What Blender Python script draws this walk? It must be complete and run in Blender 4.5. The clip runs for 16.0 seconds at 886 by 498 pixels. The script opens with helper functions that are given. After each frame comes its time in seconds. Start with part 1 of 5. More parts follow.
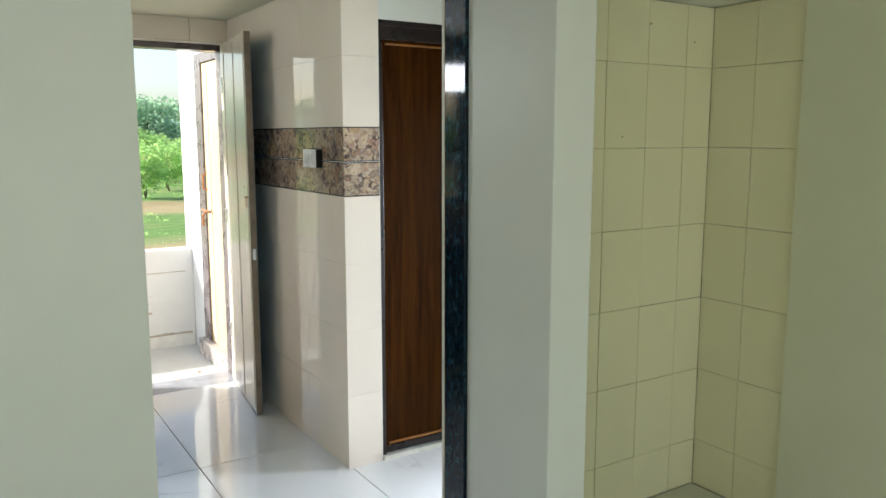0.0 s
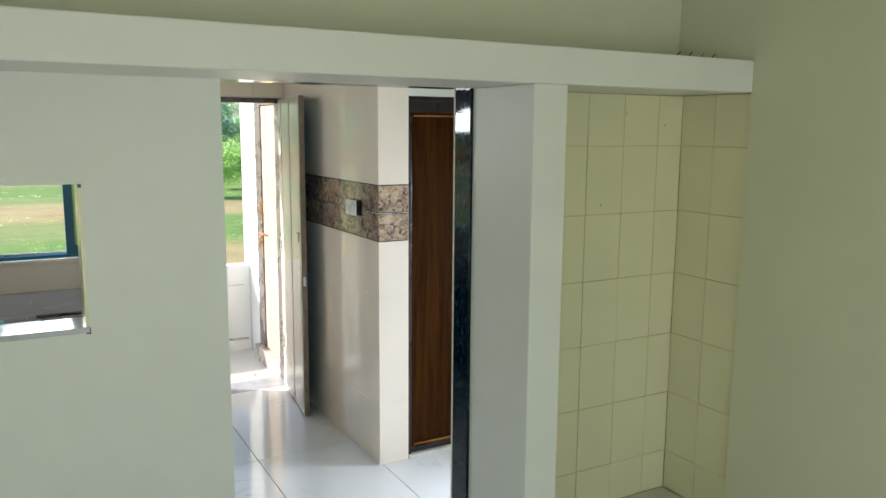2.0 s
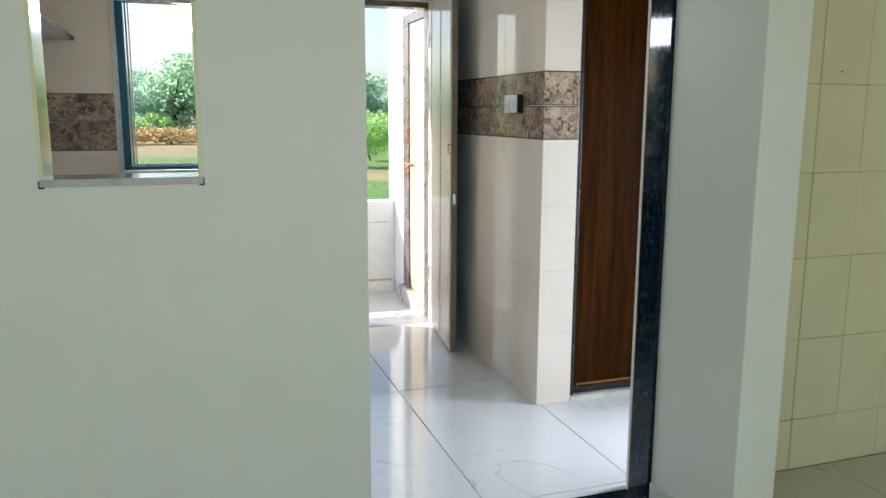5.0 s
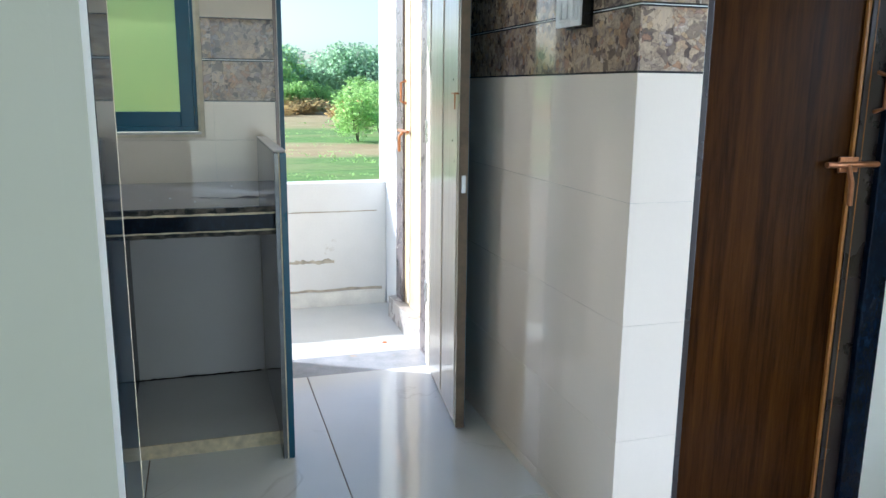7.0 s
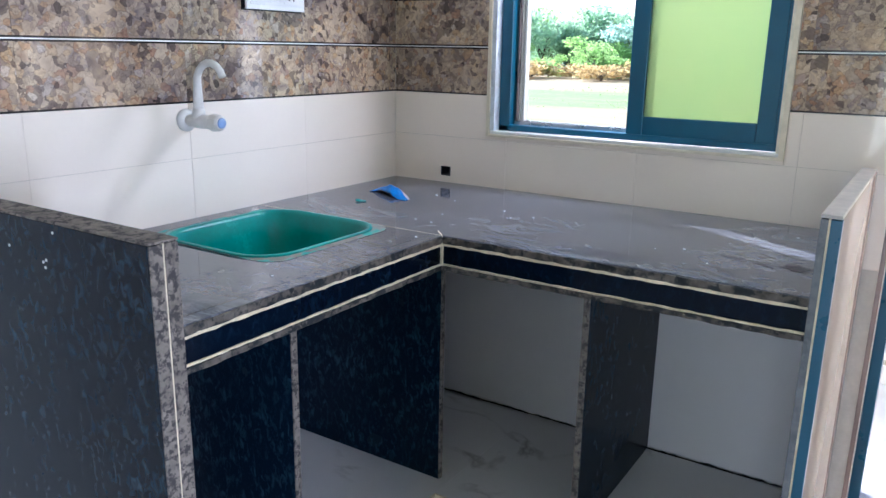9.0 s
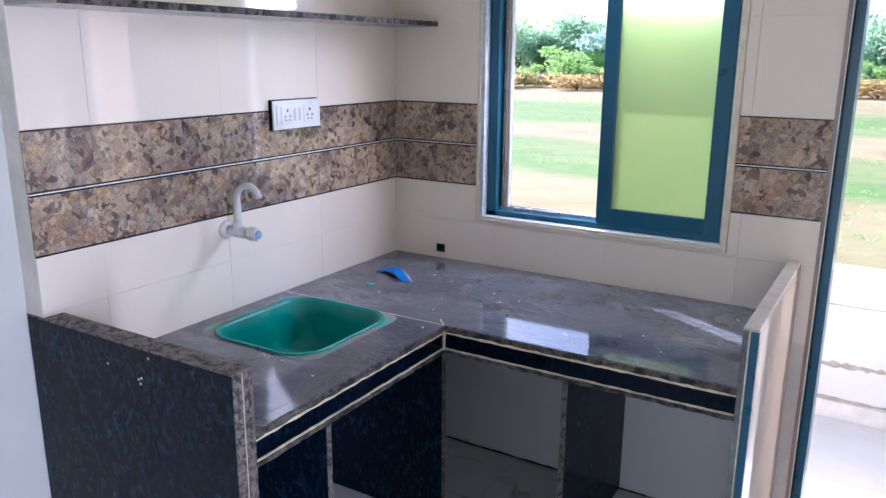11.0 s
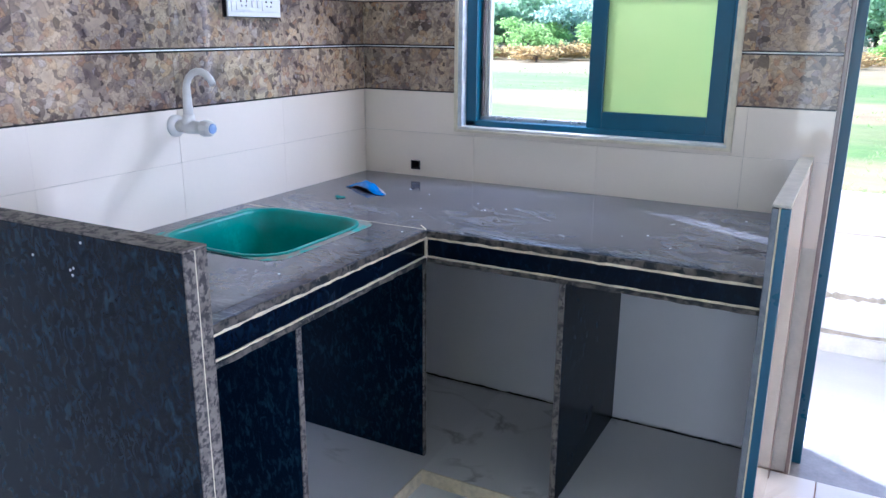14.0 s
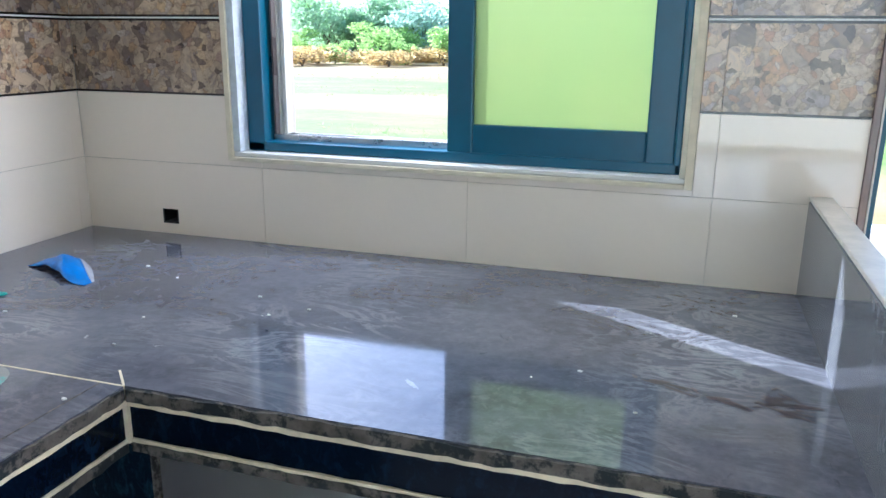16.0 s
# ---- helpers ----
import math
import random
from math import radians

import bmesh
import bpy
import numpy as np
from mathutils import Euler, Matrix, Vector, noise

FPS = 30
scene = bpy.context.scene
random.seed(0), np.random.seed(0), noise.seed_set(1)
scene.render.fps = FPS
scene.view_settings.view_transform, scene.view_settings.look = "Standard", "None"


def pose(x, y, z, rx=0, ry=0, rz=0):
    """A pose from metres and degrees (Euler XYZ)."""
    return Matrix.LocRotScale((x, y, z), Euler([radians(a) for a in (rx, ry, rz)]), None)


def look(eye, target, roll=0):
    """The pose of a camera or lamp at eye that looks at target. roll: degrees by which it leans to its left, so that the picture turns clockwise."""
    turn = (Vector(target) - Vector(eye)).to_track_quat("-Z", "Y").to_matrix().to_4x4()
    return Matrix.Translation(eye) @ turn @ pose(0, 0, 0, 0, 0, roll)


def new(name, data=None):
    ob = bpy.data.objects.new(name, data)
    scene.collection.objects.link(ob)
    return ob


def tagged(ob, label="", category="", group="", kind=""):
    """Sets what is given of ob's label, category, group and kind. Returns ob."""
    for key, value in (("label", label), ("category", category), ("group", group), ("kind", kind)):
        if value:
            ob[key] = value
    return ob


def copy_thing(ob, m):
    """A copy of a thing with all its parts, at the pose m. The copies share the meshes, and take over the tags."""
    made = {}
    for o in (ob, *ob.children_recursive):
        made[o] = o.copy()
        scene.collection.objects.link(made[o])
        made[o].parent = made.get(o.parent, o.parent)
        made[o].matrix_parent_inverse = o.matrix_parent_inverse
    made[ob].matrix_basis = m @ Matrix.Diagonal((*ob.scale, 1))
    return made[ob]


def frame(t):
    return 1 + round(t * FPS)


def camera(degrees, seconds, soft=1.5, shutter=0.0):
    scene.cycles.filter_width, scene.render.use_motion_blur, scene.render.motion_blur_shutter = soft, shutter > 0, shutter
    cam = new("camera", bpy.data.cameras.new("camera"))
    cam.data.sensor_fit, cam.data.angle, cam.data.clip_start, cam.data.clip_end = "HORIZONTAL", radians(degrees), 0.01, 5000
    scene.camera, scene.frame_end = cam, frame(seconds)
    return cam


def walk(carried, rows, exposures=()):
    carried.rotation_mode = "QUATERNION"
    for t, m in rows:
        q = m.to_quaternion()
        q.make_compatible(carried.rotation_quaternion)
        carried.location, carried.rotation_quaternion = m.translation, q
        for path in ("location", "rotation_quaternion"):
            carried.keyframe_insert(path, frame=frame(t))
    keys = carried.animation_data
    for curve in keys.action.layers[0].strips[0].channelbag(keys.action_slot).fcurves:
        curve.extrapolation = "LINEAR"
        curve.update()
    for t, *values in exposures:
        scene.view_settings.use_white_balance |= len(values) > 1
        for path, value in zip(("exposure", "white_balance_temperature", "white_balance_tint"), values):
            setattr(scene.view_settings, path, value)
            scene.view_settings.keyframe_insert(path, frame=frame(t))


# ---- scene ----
cam = camera(59.8, 16.0)
PATH = [
    (0, (0.243, 0.303, 1.517), (1.307, 1.972, 1.23), -0.0),
    (0.5, (0.225, 0.113, 1.583), (1.242, 1.81, 1.294), 0.0),
    (1, (0.232, -0.026, 1.657), (1.229, 1.683, 1.366), 0.0),
    (1.5, (0.145, -0.171, 1.773), (1.142, 1.536, 1.468), 0.1),
    (2, (0.016, -0.339, 1.849), (0.977, 1.389, 1.545), 0.4),
    (2.5, (-0.06, -0.463, 1.832), (0.836, 1.298, 1.524), 0.4),
    (3, (-0.057, -0.496, 1.769), (0.772, 1.297, 1.452), 0.4),
    (3.5, (-0.053, -0.515, 1.646), (0.658, 1.327, 1.328), 0.4),
    (4, (-0.034, -0.406, 1.545), (0.612, 1.458, 1.217), 0.4),
    (4.2, (-0.023, -0.314, 1.507), (0.615, 1.553, 1.176), 0.3),
    (6.3, (0.551, 1.197, 1.236), (1.168, 3.065, 0.874), 0.3),
    (6.5, (0.586, 1.344, 1.227), (1.214, 3.209, 0.87), 0.5),
    (7, (0.731, 1.784, 1.215), (1.315, 3.653, 0.81), 0.6),
    (7.5, (0.875, 2.103, 1.223), (1.222, 4.017, 0.759), 1.0),
    (8, (1.007, 2.355, 1.239), (0.853, 4.287, 0.748), 0.7),
    (8.5, (1.089, 2.55, 1.26), (0.397, 4.358, 0.756), 1.1),
    (9, (1.109, 2.649, 1.314), (0.063, 4.277, 0.809), 1.0),
    (9.5, (1.154, 2.688, 1.462), (-0.036, 4.212, 0.95), 0.4),
    (9.7, (1.134, 2.658, 1.519), (-0.049, 4.19, 1.016), 0.5),
    (11.8, (1.358, 2.088, 1.67), (0.435, 3.788, 1.158), 0.4),
    (12, (1.384, 2.019, 1.64), (0.463, 3.717, 1.12), 0.4),
    (12.5, (1.377, 1.926, 1.539), (0.463, 3.626, 1.016), 0.5),
    (13, (1.324, 2.003, 1.446), (0.418, 3.702, 0.906), 0.6),
    (13.5, (1.201, 2.233, 1.387), (0.297, 3.93, 0.84), 0.5),
    (14, (1.077, 2.474, 1.378), (0.171, 4.171, 0.83), 0.4),
    (14.5, (1.024, 2.764, 1.381), (0.119, 4.461, 0.833), 0.4),
    (15, (0.941, 3.06, 1.343), (0.043, 4.761, 0.796), 0.3),
    (15.5, (0.837, 3.344, 1.324), (0.029, 5.091, 0.784), 0.3),
    (16, (0.731, 3.521, 1.285), (0.151, 5.36, 0.755), 0.6),
]
EXPOSURES = [(0.0, 1.02, 5850, 7), (2.2, 1.04, 5800, 8), (4.2, 1.02, 5650, 10), (6.5, 0.94, 5400, 9), (7.5, 1.06, 4900, 6), (8.0, 1.06, 4830, 5), (8.6, 1.22, 4850, 9), (9.0, 1.72, 5040, 17),
             (9.7, 1.66, 5100, 26), (12.5, 1.28, 4930, 23), (13.0, 1.4, 4800, 21), (13.5, 1.6, 4800, 20), (14.5, 1.74, 4770, 20), (16.0, 1.9, 5020, 13)]
walk(cam, [(t, look(eye, target, roll)) for t, eye, target, roll in PATH], EXPOSURES)
SKY, SUN, HALL_DOOR, HALL_WIN, PASSAGE_FILL, TRANSOM = 0.15, 4.8, 19.0, 9.0, 33.0, 9.0

# ---- light of the day ----
SUN_WAY = Vector((0.87, -0.49, 0)).normalized() * math.cos(radians(29)) + Vector((0, 0, -math.sin(radians(29))))
world = bpy.data.worlds.new("world")
scene.world = world
world.use_nodes = True
sky = world.node_tree.nodes.new("ShaderNodeTexSky")
sky.sky_type, sky.sun_disc = "NISHITA", False
sky.sun_elevation, sky.sun_rotation = radians(29), radians(-61)
sky.air_density, sky.dust_density = 1.0, 2.5
world.node_tree.nodes["Background"].inputs[1].default_value = SKY
world.node_tree.links.new(sky.outputs[0], world.node_tree.nodes["Background"].inputs[0])
sun = new("sun", bpy.data.lights.new("sun", "SUN"))
sun.data.energy, sun.data.angle, sun.data.color = SUN, radians(0.6), (1.0, 0.93, 0.82)
sun.matrix_world = look((-8, 12, 9), Vector((-8, 12, 9)) + SUN_WAY)


def area_light(name, eye, target, sx, sy, watts, color):
    """An area lamp: the sky's light at an opening, or added fill."""
    lamp = new(name, bpy.data.lights.new(name, "AREA"))
    lamp.data.shape, lamp.data.size, lamp.data.size_y = "RECTANGLE", sx, sy
    lamp.data.energy, lamp.data.color = watts, color
    lamp.matrix_world = look(eye, target)


area_light("hall_entrance_light", (1.5, -3.25, 1.1), (1.5, 2, 1.1), 2.2, 2.0, HALL_DOOR, (1.0, 0.985, 0.84))
area_light("hall_window_light", (-2.05, -0.7, 1.5), (2, -0.7, 1.5), 1.2, 1.1, HALL_WIN, (1.0, 0.985, 0.82))
# Added fill for the counter; no window is known in the passage wall.
area_light("passage_fill_light", (3.30, 2.75, 0.95), (0, 3.4, 0.45), 0.5, 1.3, PASSAGE_FILL, (0.97, 0.97, 1.0))
area_light("window_head_light", (0.27, 5.12, 1.93), (1.3, 3.6, 0.9), 0.9, 0.2, TRANSOM, (1.0, 0.97, 0.95))


# ---- materials ----
def nodes_of(name):
    m = bpy.data.materials.new(name)
    m.use_nodes = True
    return m, m.node_tree.nodes, m.node_tree.links, m.node_tree.nodes["Principled BSDF"]


def coords(n, l, scale=(1, 1, 1), shuffle=False):
    """Place in metres on the object, moved at random from piece to piece if asked."""
    tc, mp = n.new("ShaderNodeTexCoord"), n.new("ShaderNodeMapping")
    mp.inputs["Scale"].default_value = scale
    l.new(tc.outputs["Object"], mp.inputs["Vector"])
    if shuffle:
        oi, mul = n.new("ShaderNodeObjectInfo"), n.new("ShaderNodeVectorMath")
        mul.operation = "SCALE"
        mul.inputs[0].default_value = (31.0, 17.0, 23.0)
        l.new(oi.outputs["Random"], mul.inputs["Scale"])
        l.new(mul.outputs[0], mp.inputs["Location"])
    return mp.outputs[0]


def noise_of(n, l, vec, scale, detail=4.0, rough=0.55, distort=0.0):
    t = n.new("ShaderNodeTexNoise")
    t.inputs["Scale"].default_value, t.inputs["Detail"].default_value = scale, detail
    t.inputs["Roughness"].default_value, t.inputs["Distortion"].default_value = rough, distort
    l.new(vec, t.inputs["Vector"])
    return t.outputs["Fac"]


def ramp(n, l, fac, stops):
    r = n.new("ShaderNodeValToRGB")
    el = r.color_ramp.elements
    while len(el) < len(stops):
        el.new(0.5)
    for e, (p, c) in zip(el, stops):
        e.position, e.color = p, (*c, 1) if len(c) == 3 else c
    l.new(fac, r.inputs[0])
    return r.outputs[0]


def mixed(n, l, fac, a, b, mode="MIX"):
    x = n.new("ShaderNodeMix")
    x.data_type, x.blend_type = "RGBA", mode
    for value, key in ((fac, 0), (a, 6), (b, 7)):
        if isinstance(value, (int, float)):
            x.inputs[key].default_value = value
        elif isinstance(value, tuple):
            x.inputs[key].default_value = (*value, 1)
        else:
            l.new(value, x.inputs[key])
    return x.outputs[2]


def relief(n, l, bsdf, height, strength, distance=0.002):
    b = n.new("ShaderNodeBump")
    b.inputs["Strength"].default_value, b.inputs["Distance"].default_value = strength, distance
    l.new(height, b.inputs["Height"])
    l.new(b.outputs[0], bsdf.inputs["Normal"])


def plain(name, color, rough=0.5, vary=0.12, scale=6.0, bump=0.15, metal=0.0, fine=90.0, shuffle=False, spots=None, gloss=0.5):
    """A painted or solid surface: two scales of variation, fine relief and a roughness that wanders."""
    m, n, l, b = nodes_of(name)
    v = coords(n, l, shuffle=shuffle)
    big, small = noise_of(n, l, v, scale), noise_of(n, l, v, fine, 3)
    lo, hi = tuple(c * (1 - vary) for c in color), tuple(min(1, c * (1 + vary)) for c in color)
    col = mixed(n, l, 0.25, ramp(n, l, big, [(0.3, lo), (0.7, hi)]), ramp(n, l, small, [(0.3, lo), (0.7, hi)]))
    if spots:
        col = mixed(n, l, ramp(n, l, noise_of(n, l, v, spots[1], 6, 0.7), [(spots[2], (0, 0, 0)), (spots[2] + 0.08, (1, 1, 1))]), col, spots[0])
    l.new(col, b.inputs["Base Color"])
    l.new(ramp(n, l, big, [(0.2, (max(0.02, rough * 0.8 - 0.01),) * 3), (0.8, (min(1, rough * 1.1 + 0.01),) * 3)]), b.inputs["Roughness"])
    b.inputs["Metallic"].default_value = metal
    b.inputs["Specular IOR Level"].default_value = gloss
    if bump:
        relief(n, l, b, small, bump)
    return m


def wall_paint(name, color):
    m, n, l, b = nodes_of(name)
    v = coords(n, l)
    big, mid, fine = noise_of(n, l, v, 0.9, 3), noise_of(n, l, v, 7, 5), noise_of(n, l, v, 160, 2)
    col = ramp(n, l, big, [(0.3, tuple(c * 0.93 for c in color)), (0.7, color)])
    col = mixed(n, l, 0.2, col, ramp(n, l, mid, [(0.35, tuple(c * 0.9 for c in color)), (0.65, color)]))
    l.new(col, b.inputs["Base Color"])
    b.inputs["Roughness"].default_value = 0.42
    relief(n, l, b, mixed(n, l, 0.3, mid, fine), 0.12, 0.004)
    return m


def marble(name, base, vein, amount, rough):
    """Polished vitrified tile with faint grey veins."""
    m, n, l, b = nodes_of(name)
    v = coords(n, l, shuffle=True)
    cloud = noise_of(n, l, v, 2.2, 5)
    wav = n.new("ShaderNodeTexNoise")
    wav.inputs["Scale"].default_value, wav.inputs["Detail"].default_value, wav.inputs["Distortion"].default_value = 1.3, 6, 1.6
    l.new(v, wav.inputs["Vector"])
    lines = ramp(n, l, wav.outputs["Fac"], [(0.485, (0, 0, 0)), (0.5, (1, 1, 1)), (0.515, (0, 0, 0))])
    gate = ramp(n, l, noise_of(n, l, v, 1.7, 2), [(0.5, (0, 0, 0)), (0.68, (1, 1, 1))])
    fac = mixed(n, l, amount, (0, 0, 0), mixed(n, l, 1.0, lines, gate, "MULTIPLY"))
    col = ramp(n, l, cloud, [(0.3, tuple(c * 0.94 for c in base)), (0.7, base)])
    l.new(mixed(n, l, fac, col, vein), b.inputs["Base Color"])
    l.new(ramp(n, l, noise_of(n, l, v, 14, 4), [(0.3, (rough,) * 3), (0.75, (rough + 0.07,) * 3)]), b.inputs["Roughness"])
    return m


def pebble(name):
    """Printed border tile: angular stone fragments of many tints and sizes packed in a dark matrix."""
    m, n, l, b = nodes_of(name)
    v = coords(n, l, (1, 1, 1), True)
    warp = n.new("ShaderNodeTexNoise")
    warp.inputs["Scale"].default_value, warp.inputs["Detail"].default_value = 30, 6
    l.new(v, warp.inputs["Vector"])
    add = n.new("ShaderNodeVectorMath")
    add.operation = "MULTIPLY_ADD"
    add.inputs[1].default_value = (0.034, 0.034, 0.034)
    l.new(warp.outputs["Color"], add.inputs[0])
    l.new(v, add.inputs[2])
    tints = [(0.0, (0.055, 0.046, 0.05)), (0.12, (0.16, 0.125, 0.12)), (0.26, (0.34, 0.28, 0.25)), (0.42, (0.56, 0.46, 0.35)), (0.60, (0.68, 0.58, 0.45)),
             (0.74, (0.60, 0.44, 0.27)), (0.84, (0.47, 0.27, 0.17)), (0.93, (0.40, 0.36, 0.38)), (1.0, (0.76, 0.69, 0.60))]
    col = ramp(n, l, noise_of(n, l, v, 11, 8, 0.66, 1.2), [(0.30, (0.09, 0.075, 0.078)), (0.40, (0.34, 0.28, 0.25)), (0.52, (0.64, 0.52, 0.38)), (0.64, (0.46, 0.38, 0.33)), (0.72, (0.56, 0.33, 0.20))])
    for scale, keep, part_in in ((15.0, 0.55, 0.60), (31.0, 0.48, 0.72), (68.0, 0.55, 0.80)):
        cell = n.new("ShaderNodeTexVoronoi")
        cell.inputs["Scale"].default_value = scale
        l.new(add.outputs[0], cell.inputs["Vector"])
        rim = n.new("ShaderNodeTexVoronoi")
        rim.feature = "DISTANCE_TO_EDGE"
        rim.inputs["Scale"].default_value = scale
        l.new(add.outputs[0], rim.inputs["Vector"])
        sep = n.new("ShaderNodeSeparateColor")
        l.new(cell.outputs["Color"], sep.inputs[0])
        tone = ramp(n, l, sep.outputs[0], tints)
        tone = mixed(n, l, 0.8, tone, ramp(n, l, noise_of(n, l, v, scale * 2.6, 7, 0.7), [(0.34, (0.38, 0.35, 0.35)), (0.58, (1.12, 1.08, 1.02))]), "MULTIPLY")
        seam = ramp(n, l, rim.outputs["Distance"], [(0.015, (0.45, 0.42, 0.42)), (0.07, (1, 1, 1))])
        tone = mixed(n, l, 0.8, tone, seam, "MULTIPLY")
        gate = ramp(n, l, sep.outputs[1], [(keep, (0, 0, 0)), (keep + 0.04, (part_in,) * 3)])
        col = mixed(n, l, gate, col, tone)
    patch = ramp(n, l, noise_of(n, l, v, 4.5, 3), [(0.36, (0.44, 0.42, 0.45)), (0.6, (0.98, 0.92, 0.83))])
    l.new(mixed(n, l, 0.8, col, patch, "MULTIPLY"), b.inputs["Base Color"])
    b.inputs["Roughness"].default_value = 0.05
    b.inputs["Specular IOR Level"].default_value = 0.4
    return m


def granite(name, base, fleck, rough, dust=None, chalk=None, gloss=0.8):
    """Polished dark granite with pale flecks; dust dulls and lightens it in swept smears."""
    m, n, l, b = nodes_of(name)
    v = coords(n, l)
    turned = n.new("ShaderNodeMapping")
    turned.inputs["Rotation"].default_value, turned.inputs["Scale"].default_value = (0.35, 0.3, 0.2), (1.0, 1.0, 0.55)
    l.new(v, turned.inputs["Vector"])
    f1 = ramp(n, l, noise_of(n, l, turned.outputs[0], 62, 5, 0.62, 0.7), [(0.50, (0, 0, 0)), (0.57, (0.35, 0.35, 0.35)), (0.70, (1, 1, 1))])
    cloud = ramp(n, l, noise_of(n, l, v, 9, 4), [(0.36, (0.2, 0.2, 0.2)), (0.62, (1, 1, 1))])
    f2 = ramp(n, l, noise_of(n, l, v, 170, 3), [(0.56, (0, 0, 0)), (0.72, (1, 1, 1))])
    col = mixed(n, l, mixed(n, l, 0.16, mixed(n, l, 1.0, f1, cloud, "MULTIPLY"), f2), base, fleck)
    rgh = (rough,) * 3
    if dust:
        w = coords(n, l, (1.3, 2.0, 1.0))
        smear = noise_of(n, l, w, 2.6, 7, 0.6, 1.0)
        grit = noise_of(n, l, v, 45, 6, 0.7)
        swirl = noise_of(n, l, coords(n, l, (1.0, 2.4, 1.0)), 4.6, 9, 0.66, 2.2)
        fac = mixed(n, l, 0.25, ramp(n, l, smear, [(0.30, (0.25, 0.25, 0.25)), (0.68, (1, 1, 1))]), ramp(n, l, grit, [(0.4, (0, 0, 0)), (0.7, (1, 1, 1))]))
        col = mixed(n, l, fac, col, dust)
        if chalk:
            thin = ramp(n, l, swirl, [(0.45, (0, 0, 0)), (0.505, (0.7, 0.7, 0.7)), (0.56, (0, 0, 0))])
            gate = ramp(n, l, noise_of(n, l, v, 3.1, 3), [(0.44, (0, 0, 0)), (0.66, (0.55, 0.55, 0.55))])
            col = mixed(n, l, mixed(n, l, 1.0, thin, gate, "MULTIPLY"), col, chalk)
            flake = ramp(n, l, noise_of(n, l, v, 24, 5, 0.65, 0.5), [(0.69, (0, 0, 0)), (0.73, (0.8, 0.8, 0.8))])
            col = mixed(n, l, flake, col, chalk)
            scuff = ramp(n, l, noise_of(n, l, coords(n, l, (2.2, 1.0, 1.0)), 15, 6, 0.7, 1.5), [(0.64, (0, 0, 0)), (0.72, (0.5, 0.5, 0.5))])
            col = mixed(n, l, scuff, col, base)
        r = ramp(n, l, fac, [(0.1, (rough,) * 3), (0.9, (rough + 0.06,) * 3)])
        b.inputs["Specular IOR Level"].default_value = gloss
        l.new(r, b.inputs["Roughness"])
    else:
        b.inputs["Specular IOR Level"].default_value = min(gloss, 0.5)
        l.new(ramp(n, l, noise_of(n, l, v, 5, 5), [(0.3, rgh), (0.8, (rough + 0.5 * rough,) * 3)]), b.inputs["Roughness"])
    l.new(col, b.inputs["Base Color"])
    return m


def timber(name, dark, light, rough, stretch=(9, 9, 0.5), gloss=0.5):
    m, n, l, b = nodes_of(name)
    v = coords(n, l, stretch)
    grain, streak = noise_of(n, l, v, 4, 8, 0.6, 0.6), noise_of(n, l, v, 26, 4)
    col = ramp(n, l, grain, [(0.3, dark), (0.72, light)])
    l.new(mixed(n, l, 0.3, col, ramp(n, l, streak, [(0.3, dark), (0.7, light)])), b.inputs["Base Color"])
    b.inputs["Roughness"].default_value = rough
    b.inputs["Specular IOR Level"].default_value = gloss
    relief(n, l, b, streak, 0.08)
    return m


def ground_mat():
    m, n, l, b = nodes_of("field_ground")
    v = coords(n, l)
    dirt = ramp(n, l, noise_of(n, l, v, 0.8, 6), [(0.3, (0.27, 0.17, 0.075)), (0.7, (0.36, 0.275, 0.13))])
    grass = ramp(n, l, noise_of(n, l, v, 3.5, 6), [(0.3, (0.07, 0.15, 0.015)), (0.7, (0.125, 0.22, 0.03))])
    spread = n.new("ShaderNodeMapping")
    l.new(v, spread.inputs["Vector"])
    spread.inputs["Scale"].default_value = (0.35, 1.0, 1.0)
    patchy = ramp(n, l, noise_of(n, l, spread.outputs[0], 0.3, 7, 0.68), [(0.40, (0.7, 0.7, 0.7)), (0.52, (1, 1, 1))])
    # the grass grows in strips along the old plough lines
    axes = n.new("ShaderNodeSeparateXYZ")
    l.new(v, axes.inputs[0])
    sway, row, strip = n.new("ShaderNodeMath"), n.new("ShaderNodeMath"), n.new("ShaderNodeMath")
    sway.operation, row.operation, strip.operation = "MULTIPLY_ADD", "DIVIDE", "MULTIPLY"
    l.new(noise_of(n, l, spread.outputs[0], 0.22, 5), sway.inputs[0])
    sway.inputs[1].default_value = 9.0
    l.new(axes.outputs[1], sway.inputs[2])
    l.new(sway.outputs[0], row.inputs[0])
    row.inputs[1].default_value = 60.0
    rows = ramp(n, l, row.outputs[0], [(k, (g, g, g)) for k, g in ((0.2, 0.5), (0.31, 0.15), (0.34, 1.0), (0.40, 0.95), (0.43, 0.1), (0.47, 0.15), (0.50, 1.0), (0.63, 0.95), (0.68, 0.3), (0.9, 0.1))])
    l.new(rows, strip.inputs[0])
    l.new(patchy, strip.inputs[1])
    l.new(mixed(n, l, strip.outputs[0], dirt, grass), b.inputs["Base Color"])
    b.inputs["Roughness"].default_value = 0.95
    relief(n, l, b, noise_of(n, l, v, 9, 6), 0.6, 0.04)
    return m


